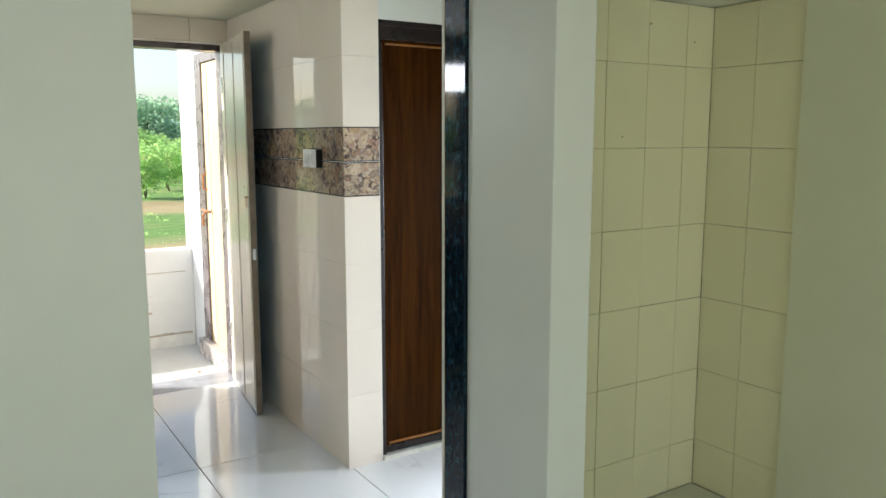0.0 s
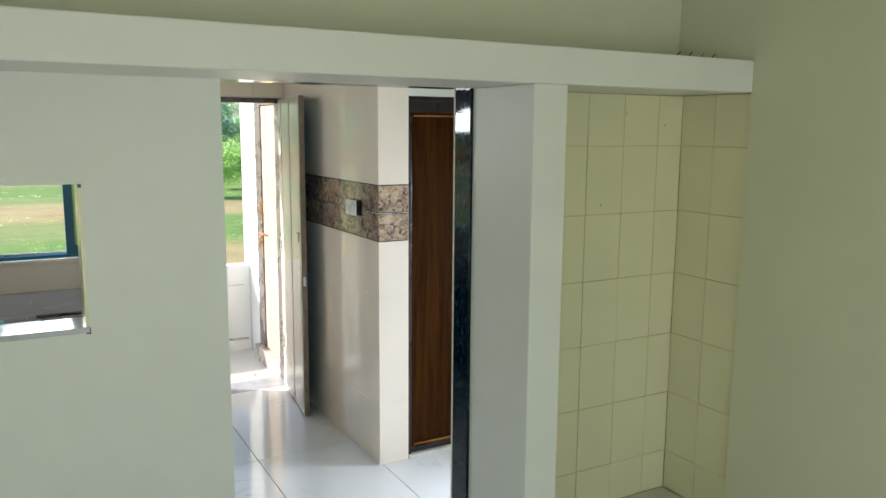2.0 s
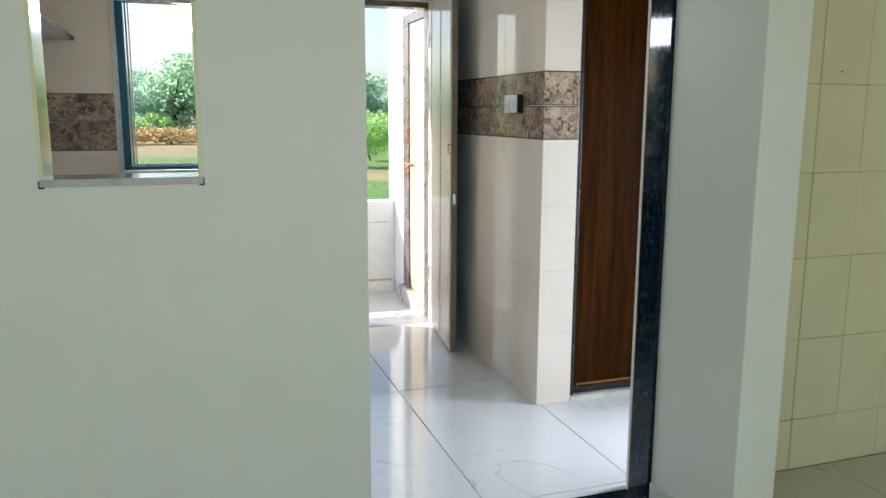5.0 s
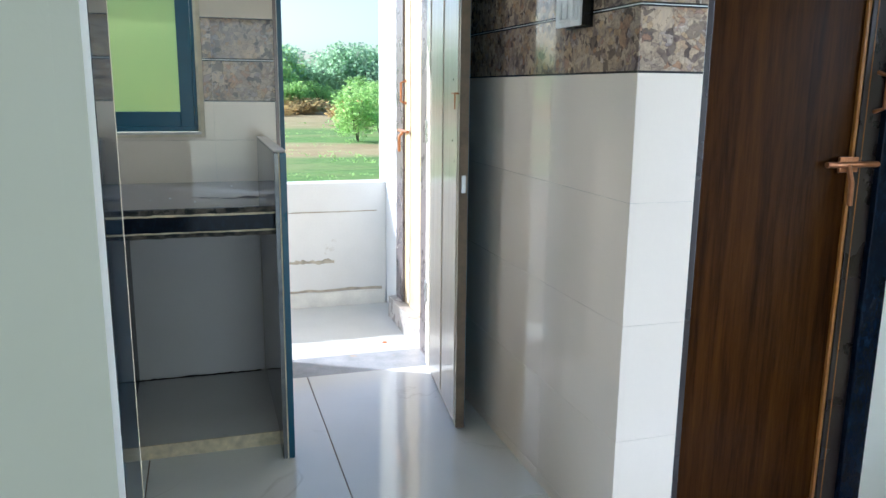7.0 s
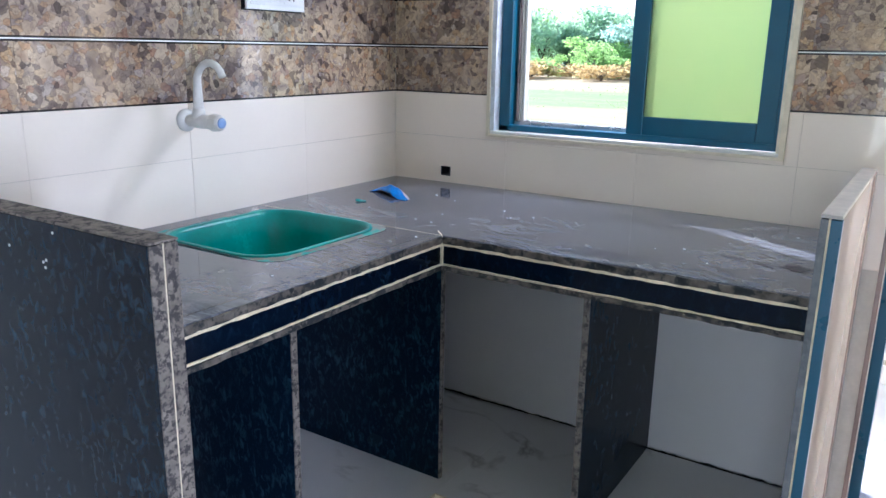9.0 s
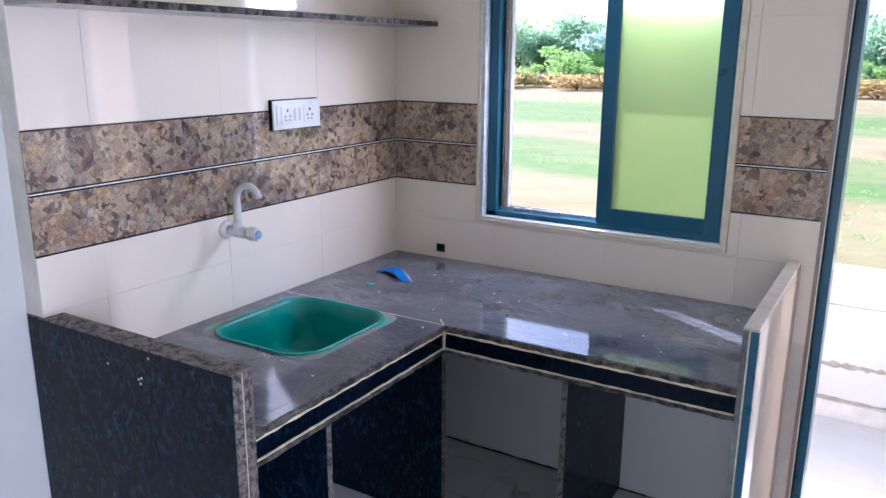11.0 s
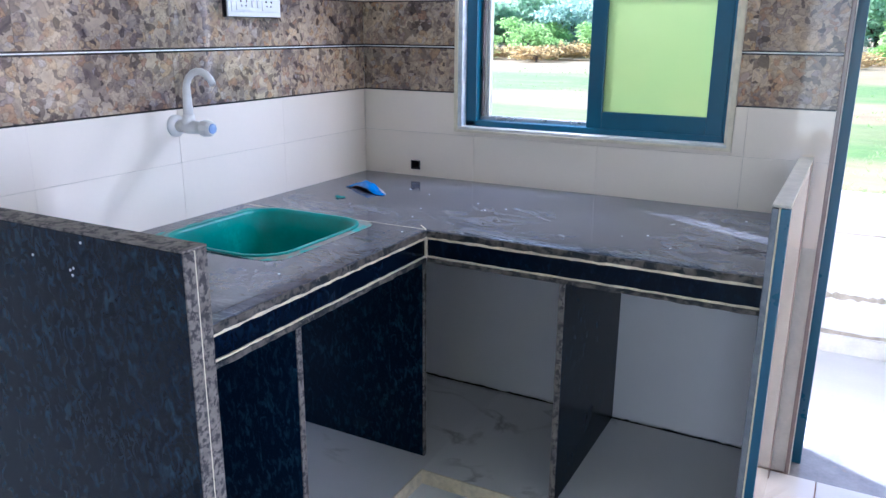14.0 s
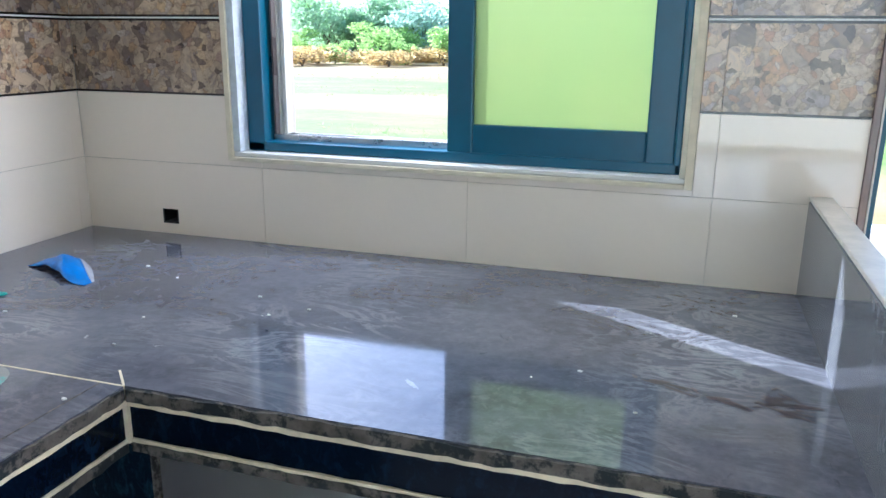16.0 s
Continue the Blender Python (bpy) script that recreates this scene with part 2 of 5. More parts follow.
def leaf_mat(name, a, c):
    m, n, l, b = nodes_of(name)
    g = n.new("ShaderNodeNewGeometry")
    l.new(ramp(n, l, g.outputs["Random Per Island"], [(0.0, a), (1.0, c)]), b.inputs["Base Color"])
    b.inputs["Roughness"].default_value = 0.55
    tr = n.new("ShaderNodeBsdfTranslucent")
    l.new(ramp(n, l, g.outputs["Random Per Island"], [(0.0, a), (1.0, c)]), tr.inputs[0])
    mix = n.new("ShaderNodeMixShader")
    mix.inputs[0].default_value = 0.72
    l.new(b.outputs[0], mix.inputs[1])
    l.new(tr.outputs[0], mix.inputs[2])
    l.new(mix.outputs[0], n["Material Output"].inputs[0])
    return m


def film_glass(name):
    """Window pane with a yellow-green frosted film that lets daylight glow through."""
    m, n, l, b = nodes_of(name)
    v = coords(n, l)
    col = ramp(n, l, noise_of(n, l, v, 3, 3), [(0.3, (0.29, 0.39, 0.18)), (0.7, (0.36, 0.415, 0.195))])
    tr = n.new("ShaderNodeBsdfTranslucent")
    l.new(col, tr.inputs[0])
    l.new(col, b.inputs["Base Color"])
    b.inputs["Roughness"].default_value = 0.12
    relief(n, l, b, noise_of(n, l, v, 5, 5), 0.25, 0.004)
    fr = n.new("ShaderNodeBsdfRefraction")
    fr.inputs["Color"].default_value = (0.72, 0.80, 0.55, 1)
    fr.inputs["Roughness"].default_value, fr.inputs["IOR"].default_value = 0.9, 1.2
    both = n.new("ShaderNodeMixShader")
    both.inputs[0].default_value = 0.55
    l.new(tr.outputs[0], both.inputs[1])
    l.new(fr.outputs[0], both.inputs[2])
    mix = n.new("ShaderNodeMixShader")
    mix.inputs[0].default_value = 0.66
    l.new(b.outputs[0], mix.inputs[1])
    l.new(both.outputs[0], mix.inputs[2])
    l.new(mix.outputs[0], n["Material Output"].inputs[0])
    return m


PAINT = wall_paint("pale_wall_paint", (0.75, 0.755, 0.70))
PAINT_OUT = plain("whitewashed_plaster", (0.66, 0.66, 0.65), 0.8, 0.06, 3.0, 0.4, spots=((0.44, 0.40, 0.34), 2.2, 0.66))
CEIL = wall_paint("ceiling_paint", (0.66, 0.66, 0.52))
PAINT_CREAM = wall_paint("cream_wall_paint", (0.67, 0.665, 0.49))
GROUT = plain("pale_grout", (0.72, 0.68, 0.61), 0.9, 0.15, 12)
GROUT_FLOOR = plain("brown_floor_grout", (0.26, 0.17, 0.13), 0.9, 0.2, 12)
GROUT_DARK = plain("grimy_grout", (0.52, 0.47, 0.32), 0.9, 0.35, 14, spots=((0.16, 0.13, 0.08), 9, 0.55))
TILE_WHITE = plain("white_glazed_tile", (0.865, 0.772, 0.665), 0.04, 0.025, 3.0, 0.0, shuffle=True, gloss=0.5)
TILE_CREAM = plain("cream_glazed_tile", (0.73, 0.69, 0.46), 0.16, 0.035, 3.0, 0.0, shuffle=True)
TILE_FLOOR = marble("polished_floor_tile", (0.80, 0.805, 0.815), (0.30, 0.28, 0.27), 0.55, 0.045)
TILE_LEDGE = marble("ledge_tile", (0.60, 0.60, 0.50), (0.20, 0.19, 0.15), 1.0, 0.12)
TILE_PLATFORM = marble("platform_tile", (0.72, 0.70, 0.68), (0.22, 0.20, 0.19), 0.9, 0.15)
PEBBLE = pebble("pebble_print_tile")
BLACK = plain("black_tile_line", (0.012, 0.011, 0.012), 0.2, 0.2)
# Black stone with bluish flecks; the blue bases paint in the reflected sky.
GRANITE = granite("black_granite", (0.0025, 0.006, 0.014), (0.034, 0.072, 0.105), 0.10, gloss=0.16)
GRANITE_POLISHED = granite("polished_black_granite", (0.002, 0.007, 0.014), (0.05, 0.125, 0.18), 0.05, gloss=0.2)
GRANITE_DULL = granite("sky_tinted_dull_granite", (0.004, 0.012, 0.026), (0.034, 0.078, 0.12), 0.2, gloss=0.06)
GRANITE_DUSTY = granite("sky_tinted_dusty_granite", (0.004, 0.013, 0.032), (0.030, 0.075, 0.125), 0.16, (0.009, 0.030, 0.062), None, 0.25)
# Real dust and smears, their tone turned blue for the sky's sheen.
GRANITE_TOP = granite("dusty_blue_sheen_granite", (0.028, 0.027, 0.036), (0.13, 0.12, 0.135), 0.03, (0.145, 0.154, 0.186), (0.40, 0.42, 0.46))
GRANITE_BLACK = granite("jet_black_granite", (0.002, 0.005, 0.013), (0.010, 0.026, 0.05), 0.09, gloss=0.14)
# Pale tone holds the wall's grazing reflection as well as real smears.
GRANITE_SMEARED_SHEEN = granite("smeared_sheen_granite", (0.03, 0.036, 0.045), (0.10, 0.115, 0.13), 0.05, (0.19, 0.20, 0.215), (0.36, 0.37, 0.37))
RAW_EDGE = plain("raw_stone_edge", (0.115, 0.10, 0.085), 0.85, 0.6, 30, 0.6, spots=((0.02, 0.024, 0.026), 34, 0.47), gloss=0.2)
RAW_PALE = plain("pale_raw_stone_edge", (0.20, 0.175, 0.15), 0.85, 0.4, 40, 0.6, spots=((0.055, 0.05, 0.05), 60, 0.48), gloss=0.2)
CEMENT_LINE = plain("cream_cement_joint", (0.68, 0.59, 0.42), 0.9, 0.25, 30, 0.5)
SINK = plain("sea_green_sink", (0.001, 0.25, 0.215), 0.38, 0.25, 7, 0.08, spots=((0.03, 0.36, 0.32), 6, 0.57))
FRAME_BLUE = plain("blue_aluminium", (0.006, 0.085, 0.155), 0.32, 0.12, 8, 0.05)
# Unseen door back; its blue is raised to tint the shaded gap.
LEAF_BACK = plain("gap_tint_door_back", (0.012, 0.20, 0.42), 0.35, 0.12, 8, 0.05)
FILM = film_glass("green_film_glass")
DOOR_BROWN = timber("dark_brown_door", (0.007, 0.002, 0.0004), (0.066, 0.0225, 0.003), 0.3, (7, 7, 0.4), 0.04)
DOOR_LINE = plain("golden_brown_moulding", (0.30, 0.12, 0.02), 0.35, 0.3, 20)
DOOR_EDGE = plain("near_black_door_edge", (0.014, 0.008, 0.007), 0.3, 0.2)
LEAF_CREAM = timber("cream_door_laminate", (0.60, 0.53, 0.42), (0.85, 0.80, 0.71), 0.12, (14, 14, 0.3))
LEAF_EDGE = plain("brown_grey_door_edge", (0.22, 0.165, 0.115), 0.6, 0.35, 14)
FRAME_STONE = plain("dark_stone_frame", (0.115, 0.095, 0.095), 0.3, 0.3, 9, 0.1)
FRAME_PINK = plain("pink_brown_stone_frame", (0.26, 0.20, 0.185), 0.2, 0.2, 9, 0.1)
METAL_OLD = plain("coppery_latch_metal", (0.36, 0.155, 0.065), 0.4, 0.3, 30, 0.2, 0.6)
STEEL = plain("steel", (0.55, 0.55, 0.56), 0.3, 0.1, 20, 0.0, 0.9)
PLASTIC = plain("white_plastic", (0.80, 0.80, 0.79), 0.3, 0.04, 8, 0.0)
PLASTIC_GREY = plain("worn_white_plastic", (0.66, 0.64, 0.60), 0.35, 0.12, 18, 0.0)
SCRAP_EDGE = plain("clear_plastic_edge", (0.45, 0.46, 0.50), 0.2, 0.15, 40, 0.1)
BLUE_CAP = plain("pale_blue_cap", (0.25, 0.36, 0.62), 0.25, 0.2, 40, 0.0)
BLUE_FOIL = plain("bright_blue_plastic", (0.01, 0.16, 0.52), 0.25, 0.4, 35, 0.2)
TEAL = plain("teal_scrap", (0.01, 0.28, 0.25), 0.4, 0.3, 40, 0.2)
ORANGE = plain("orange_petal", (0.75, 0.16, 0.01), 0.6, 0.2, 30)
CHALK = plain("white_crumb", (0.7, 0.7, 0.68), 0.9, 0.1, 50)
HOLE = plain("black_box", (0.01, 0.01, 0.01), 0.7, 0.2)
BARK = timber("bark", (0.05, 0.035, 0.025), (0.16, 0.12, 0.09), 0.9)
STAIN = plain("dark_brown_smear", (0.055, 0.038, 0.04), 0.5, 0.4, 40, 0.2)
GROUND = ground_mat()
# Leaf greens raised pale to stand for haze and washed-out daylight.
GREEN_A = leaf_mat("tree_leaves", (0.31, 0.48, 0.28), (0.48, 0.64, 0.41))
GREEN_B = leaf_mat("bush_leaves", (0.30, 0.50, 0.14), (0.48, 0.66, 0.24))
GREEN_C = leaf_mat("hazed_far_leaves", (0.30, 0.46, 0.35), (0.46, 0.60, 0.48))
DRY = leaf_mat("dry_brush", (0.42, 0.29, 0.11), (0.60, 0.46, 0.21))


# ---- building blocks ----
def link(name, bm, mats, parent=None, label="", at=(0, 0, 0), smooth=False):
    me = bpy.data.meshes.new(name)
    bm.to_mesh(me)
    bm.free()
    for m in mats if isinstance(mats, (list, tuple)) else [mats]:
        me.materials.append(m)
    if smooth:
        for p in me.polygons:
            p.use_smooth = True
    ob = new(name, me)
    ob.location = at
    if parent is not None:
        ob.parent = parent
    if label:
        tagged(ob, label)
    return ob


def part(name, bm, material, parent, label="", at=(0, 0, 0), smooth=False):
    return link(name, bm, material, parent, label, at, smooth)


def thing(name, label, category, at=(0, 0, 0), kind="", group=""):
    return_ob = new(name)
    return_ob.location = at
    return tagged(return_ob, label, category, group, kind)


def box(bm, x0, x1, y0, y1, z0, z1, bevel=0.0, mat=0):
    """A box from corner to corner, edges rounded if asked, added to bm."""
    r = bmesh.ops.create_cube(bm, size=1.0, matrix=Matrix.LocRotScale(((x0 + x1) / 2, (y0 + y1) / 2, (z0 + z1) / 2), None, (abs(x1 - x0), abs(y1 - y0), abs(z1 - z0))))
    faces = {f for v in r["verts"] for f in v.link_faces}
    for f in faces:
        f.material_index = mat
    if bevel:
        edges = list({e for v in r["verts"] for e in v.link_edges})
        bmesh.ops.bevel(bm, geom=edges, offset=bevel, segments=2, profile=0.6, affect="EDGES", clamp_overlap=True)
    return bm


def boxes(*rows, bevel=0.0):
    bm = bmesh.new()
    for r in rows:
        box(bm, *r, bevel=bevel)
    return bm


def tube(bm, points, radius, sides=12, caps=True):
    """A round bar along points; radius a number or one a point."""
    pts = [Vector(p) for p in points]
    rad = radius if isinstance(radius, (list, tuple)) else [radius] * len(pts)
    rings = []
    side = None
    for i, p in enumerate(pts):
        d = (pts[min(i + 1, len(pts) - 1)] - pts[max(i - 1, 0)]).normalized()
        if side is None:
            side = d.orthogonal().normalized()
        side = (side - d * side.dot(d)).normalized()
        up = d.cross(side)
        rings.append([bm.verts.new(p + rad[i] * (math.cos(a) * side + math.sin(a) * up)) for a in (2 * math.pi * k / sides for k in range(sides))])
    for a, b in zip(rings, rings[1:]):
        for k in range(sides):
            bm.faces.new((a[k], a[(k + 1) % sides], b[(k + 1) % sides], b[k]))
    if caps:
        bm.faces.new(list(reversed(rings[0])))
        bm.faces.new(rings[-1])
    return bm


def rounded(cx, cy, w, h, r, steps=6):
    """The outline of a rectangle with round corners."""
    out = []
    for qx, qy, a0 in ((1, 1, 0), (-1, 1, 90), (-1, -1, 180), (1, -1, 270)):
        for k in range(steps + 1):
            a = radians(a0 + 90 * k / steps)
            out.append((cx + qx * (w / 2 - r) + r * math.cos(a), cy + qy * (h / 2 - r) + r * math.sin(a)))
    return out


def wall_with_holes(name, axis, at, thick, a0, a1, z0, z1, holes, material, label):
    """A wall across axis ('x' or 'y') from at to at + thick, with rectangular openings (a0, a1, z0, z1) through it."""
    cuts_a = sorted({a0, a1, *[h[0] for h in holes], *[h[1] for h in holes]})
    cuts_z = sorted({z0, z1, *[h[2] for h in holes], *[h[3] for h in holes]})
    bm = bmesh.new()
    for ua, ub in zip(cuts_a, cuts_a[1:]):
        solid = []
        for za, zb in zip(cuts_z, cuts_z[1:]):
            if any(h[0] <= ua and ub <= h[1] and h[2] <= za and zb <= h[3] for h in holes):
                continue
            if solid and abs(solid[-1][1] - za) < 1e-6:
                solid[-1][1] = zb
            else:
                solid.append([za, zb])
        for za, zb in solid:
            if axis == "y":
                box(bm, ua, ub, at, at + thick, za, zb)
            else:
                box(bm, at, at + thick, ua, ub, za, zb)
    bmesh.ops.remove_doubles(bm, verts=bm.verts, dist=1e-5)
    return tagged(link(name, bm, material), label, "wall", kind="structure")


PIECES = {}


def slab_piece(w, h, t, bevel, material):
    """The shared mesh of a tile: w by h, t proud along +z, with a bevelled rim."""
    key = (round(w, 4), round(h, 4), t, material.name)
    if key not in PIECES:
        b = bevel
        v = [(0, 0, 0), (w, 0, 0), (w, h, 0), (0, h, 0), (0, 0, t - b), (w, 0, t - b), (w, h, t - b), (0, h, t - b), (b, b, t), (w - b, b, t), (w - b, h - b, t), (b, h - b, t)]
        f = [(8, 9, 10, 11)] + [(i, (i + 1) % 4, 4 + (i + 1) % 4, 4 + i) for i in range(4)] + [(4 + i, 4 + (i + 1) % 4, 8 + (i + 1) % 4, 8 + i) for i in range(4)]
        me = bpy.data.meshes.new("tile")
        me.from_pydata(v, [], f)
        me.materials.append(material)
        PIECES[key] = me
    return PIECES[key]


BASIS = {  # the tile's own axes (across, up, out) on each kind of surface
    "-y": ((1, 0, 0), (0, 0, 1), (0, -1, 0)),
    "+x": ((0, 1, 0), (0, 0, 1), (1, 0, 0)),
    "-x": ((0, -1, 0), (0, 0, 1), (-1, 0, 0)),
    "+y": ((-1, 0, 0), (0, 0, 1), (0, 1, 0)),
    "+z": ((1, 0, 0), (0, 1, 0), (0, 0, 1)),
}


def lay(parent, face, at, cuts_a, cuts_b, material_of, t=0.006, gap=0.0016, holes=(), bevel=0.0012, jitter=0.0006):
    """Tiles on a surface: cuts_a along the wall (or x), cuts_b up it (or y); material_of(row) gives the material."""
    ax, up, out = (Vector(c) for c in BASIS[face])
    for ib, (b0, b1) in enumerate(zip(cuts_b, cuts_b[1:])):
        for a0, a1 in zip(cuts_a, cuts_a[1:]):
            todo = [(a0, a1, b0, b1)]
            for h in holes:
                nxt = []
                for p0, p1, q0, q1 in todo:
                    if h[0] >= p1 or h[1] <= p0 or h[2] >= q1 or h[3] <= q0:
                        nxt.append((p0, p1, q0, q1))
                        continue
                    if p0 < h[0]:
                        nxt.append((p0, h[0], q0, q1))
                    if p1 > h[1]:
                        nxt.append((h[1], p1, q0, q1))
                    m0, m1 = max(p0, h[0]), min(p1, h[1])
                    if q0 < h[2]:
                        nxt.append((m0, m1, q0, h[2]))
                    if q1 > h[3]:
                        nxt.append((m0, m1, h[3], q1))
                todo = nxt
            for p0, p1, q0, q1 in todo:
                if p1 - p0 < 0.012 or q1 - q0 < 0.012:
                    continue
                me = slab_piece(p1 - p0 - 2 * gap, q1 - q0 - 2 * gap, t, bevel, material_of(ib))
                ob = new("tile", me)
                start = (p0 if ax.x + ax.y + ax.z > 0 else p1) + (gap if ax.x + ax.y + ax.z > 0 else -gap)
                along = Vector((abs(ax.x), abs(ax.y), 0)) * start
                where = along + up * (q0 + gap) + Vector((abs(out.x), abs(out.y), abs(out.z))) * at + out * random.uniform(-jitter, jitter)
                ob.matrix_world = Matrix.Translation(where) @ Matrix((ax, up, out)).transposed().to_4x4()
                ob.parent = parent


def steps(a, b, first, pitch):
    """Cuts from a to b with joints at first + k * pitch."""
    k = math.ceil((a + 0.02 - first) / pitch)
    out = [a]
    while first + k * pitch < b - 0.02:
        out.append(first + k * pitch)
        k += 1
    return out + [b]


# ---- the large structure ----
WIN_Y, SINK_X, RIGHT_X = 4.957, -0.59, 1.692      # faces of the kitchen's walls
HALL_Y, DOOR_L, DOOR_R = 2.39, 0.655, 1.645       # hall side of the partition, doorway
RET_Y, FIN_Y = 3.38, 1.952                        # wall of the bathroom door, front of beam and pier
KZ = 2.20                                         # kitchen ceiling

partition = wall_with_holes("wall_partition", "y", HALL_Y, 0.15, -2.1, 2.95, -0.1, 2.9,
                            [(-0.2, 0.2, 1.184, 1.671), (DOOR_L - 0.02, DOOR_R + 0.02, -0.1, 2.04)], PAINT, "pale painted wall with a doorway and a serving hatch")
WALL_END = 3.393                                  # the sink wall steps back before the counter
wall_sink = wall_with_holes("wall_sink", "x", SINK_X - 0.206, 0.2, WALL_END, 5.157, -0.1, KZ + 0.7, [], GROUT, "kitchen wall covered in white and pebble-print tiles")
wall_sink_plain = wall_with_holes("wall_sink_plain", "x", SINK_X - 0.27, 0.2, 2.54, WALL_END, -0.1, KZ + 0.7, [], PAINT, "pale painted kitchen wall before the counter")
wall_window = wall_with_holes("wall_window", "y", WIN_Y + 0.006, 0.2, SINK_X - 0.206, 2.95, -0.1, KZ + 0.7,
                              [(-0.192, 0.735, 1.035, 2.014), (1.03, 1.70, -0.1, 2.065), (-0.388, -0.348, 0.872, 0.905)], GROUT, "tiled kitchen wall with a window and an outer door")
wall_right = wall_with_holes("wall_right", "x", RIGHT_X + 0.006, 0.12, RET_Y + 0.006, 4.963, -0.1, KZ + 0.7, [], GROUT, "tiled wall beside the open outer door")
wall_return = wall_with_holes("wall_bathroom", "y", RET_Y + 0.006, 0.12, RIGHT_X + 0.126, 2.95, -0.1, KZ + 0.7, [(1.872, 2.50, -0.1, 2.03)], PAINT, "pale wall with the bathroom door")
strip = link("wall_return_strip", boxes((RIGHT_X + 0.006, RIGHT_X + 0.1258, RET_Y + 0.0061, RET_Y + 0.12, -0.1, 2.9)), GROUT)
tagged(strip, "narrow tiled strip beside the brown bathroom door", "wall", kind="structure")
wall_hall_right = wall_with_holes("wall_hall_right", "x", 2.795, 0.155, -3.2, FIN_Y + 0.004, -0.1, 2.9, [], PAINT_CREAM, "plain cream-green painted hall wall")
# The opening is made up, cut only to let the passage fill through.
wall_niche = wall_with_holes("wall_niche_side", "x", 2.816, 0.134, FIN_Y + 0.004, 3.386, -0.1, 2.018, [(2.58, 2.92, 0.2, 1.6)], GROUT_DARK, "side wall of the tiled niche with an opening added for the fill light")
wall_loft = wall_with_holes("wall_loft_side", "x", 2.7955, 0.1545, FIN_Y + 0.0045, 3.386, 2.0185, 2.9, [], CEIL, "yellowish side wall above the loft slab")
loft_back = wall_with_holes("wall_loft_back", "y", HALL_Y - 0.008, 0.0075, -2.1, 2.795, 2.153, 2.9, [], CEIL, "yellowish wall behind the loft slab")
wall_hall_left = wall_with_holes("wall_hall_left", "x", -2.25, 0.15, -3.2, 2.54, -0.1, 2.9, [(-1.3, -0.1, 0.95, 2.05)], PAINT, "plain pale hall wall with a window opening")
wall_hall_back = wall_with_holes("wall_hall_back", "y", -3.35, 0.15, -2.25, 2.95, -0.1, 2.9, [(0.38, 2.62, -0.1, 2.12)], PAINT, "plain pale hall wall with the entrance")
beam = tagged(link("wall_loft_beam", boxes((-2.1, 2.795, FIN_Y, HALL_Y, 2.018, 2.152), bevel=0.006), PAINT), "pale painted loft slab above the doorway and niche", "beam", kind="structure")
pier = tagged(link("wall_pier", boxes((1.659, 1.808, FIN_Y, HALL_Y, -0.1, 2.018), bevel=0.005), PAINT), "slim pale painted pier between doorway and niche", "pier", kind="structure")
ceiling = tagged(link("ceiling", boxes((-2.25, 2.95, -3.35, HALL_Y, 2.9, 3.02)), CEIL), "plain painted hall ceiling", "ceiling", kind="structure")
ceiling_k = tagged(link("ceiling_kitchen", boxes((SINK_X - 0.07, 2.816, 2.54, 4.963, KZ, KZ + 0.12)), CEIL), "low plain kitchen ceiling slab", "ceiling", kind="structure")
floor = tagged(link("floor", boxes((-2.25, 2.95, -3.35, 2.54, -0.12, -0.006), (SINK_X - 0.27, 2.95, 2.5401, 5.157, -0.12, -0.006)), GROUT_FLOOR), "floor of polished white veined tiles", "floor", kind="structure")
skirt = plain("skirting_tile", (0.66, 0.68, 0.64), 0.2, 0.08, 5)
tagged(link("baseboard", boxes((1.645, 1.6588, FIN_Y + 0.002, HALL_Y - 0.03, 0, 0.1), (-2.1, DOOR_L - 0.002, HALL_Y - 0.012, HALL_Y - 0.001, 0, 0.1),
            (2.783, 2.7948, -3.2, FIN_Y - 0.03, 0, 0.1), bevel=0.002), skirt), "pale tile skirting along the hall walls", "baseboard", kind="structure")

# doorway lining of granite, with its threshold
lining = thing("door_lining", "polished black granite lining of the kitchen doorway", "door frame", (1.15, 2.46, 0), "structure")
for x0, x1, y0, y1 in ((DOOR_L - 0.02, DOOR_L, -0.028, 0.108), (DOOR_R, DOOR_R + 0.014, -0.09, 0.033)):
    part("jamb", boxes((x0 - 1.15, x1 - 1.15, y0, y1, 0.004, 2.04), bevel=0.003), GRANITE_POLISHED, lining)
    part("edge_joint", boxes((x0 - 1.15, x1 - 1.15, y1 + 0.0002, y1 + 0.006, 0.004, 2.04)), CEMENT_LINE, lining)
tagged(link("wall_doorway_corner", boxes((DOOR_L - 0.02, DOOR_L - 0.0005, HALL_Y + 0.0002, HALL_Y + 0.0465, 0, 2.04)), PAINT), "plaster corner of the doorway", "wall", kind="structure")
part("head", boxes((DOOR_L - 1.15, DOOR_R - 1.15, -0.072, 0.084, 2.02, 2.04), bevel=0.002), GRANITE, lining)
part("threshold", boxes((DOOR_L - 1.15, DOOR_R - 1.15, -0.10, 0.045, -0.006, 0.005), bevel=0.002), GRANITE_DUSTY, lining)

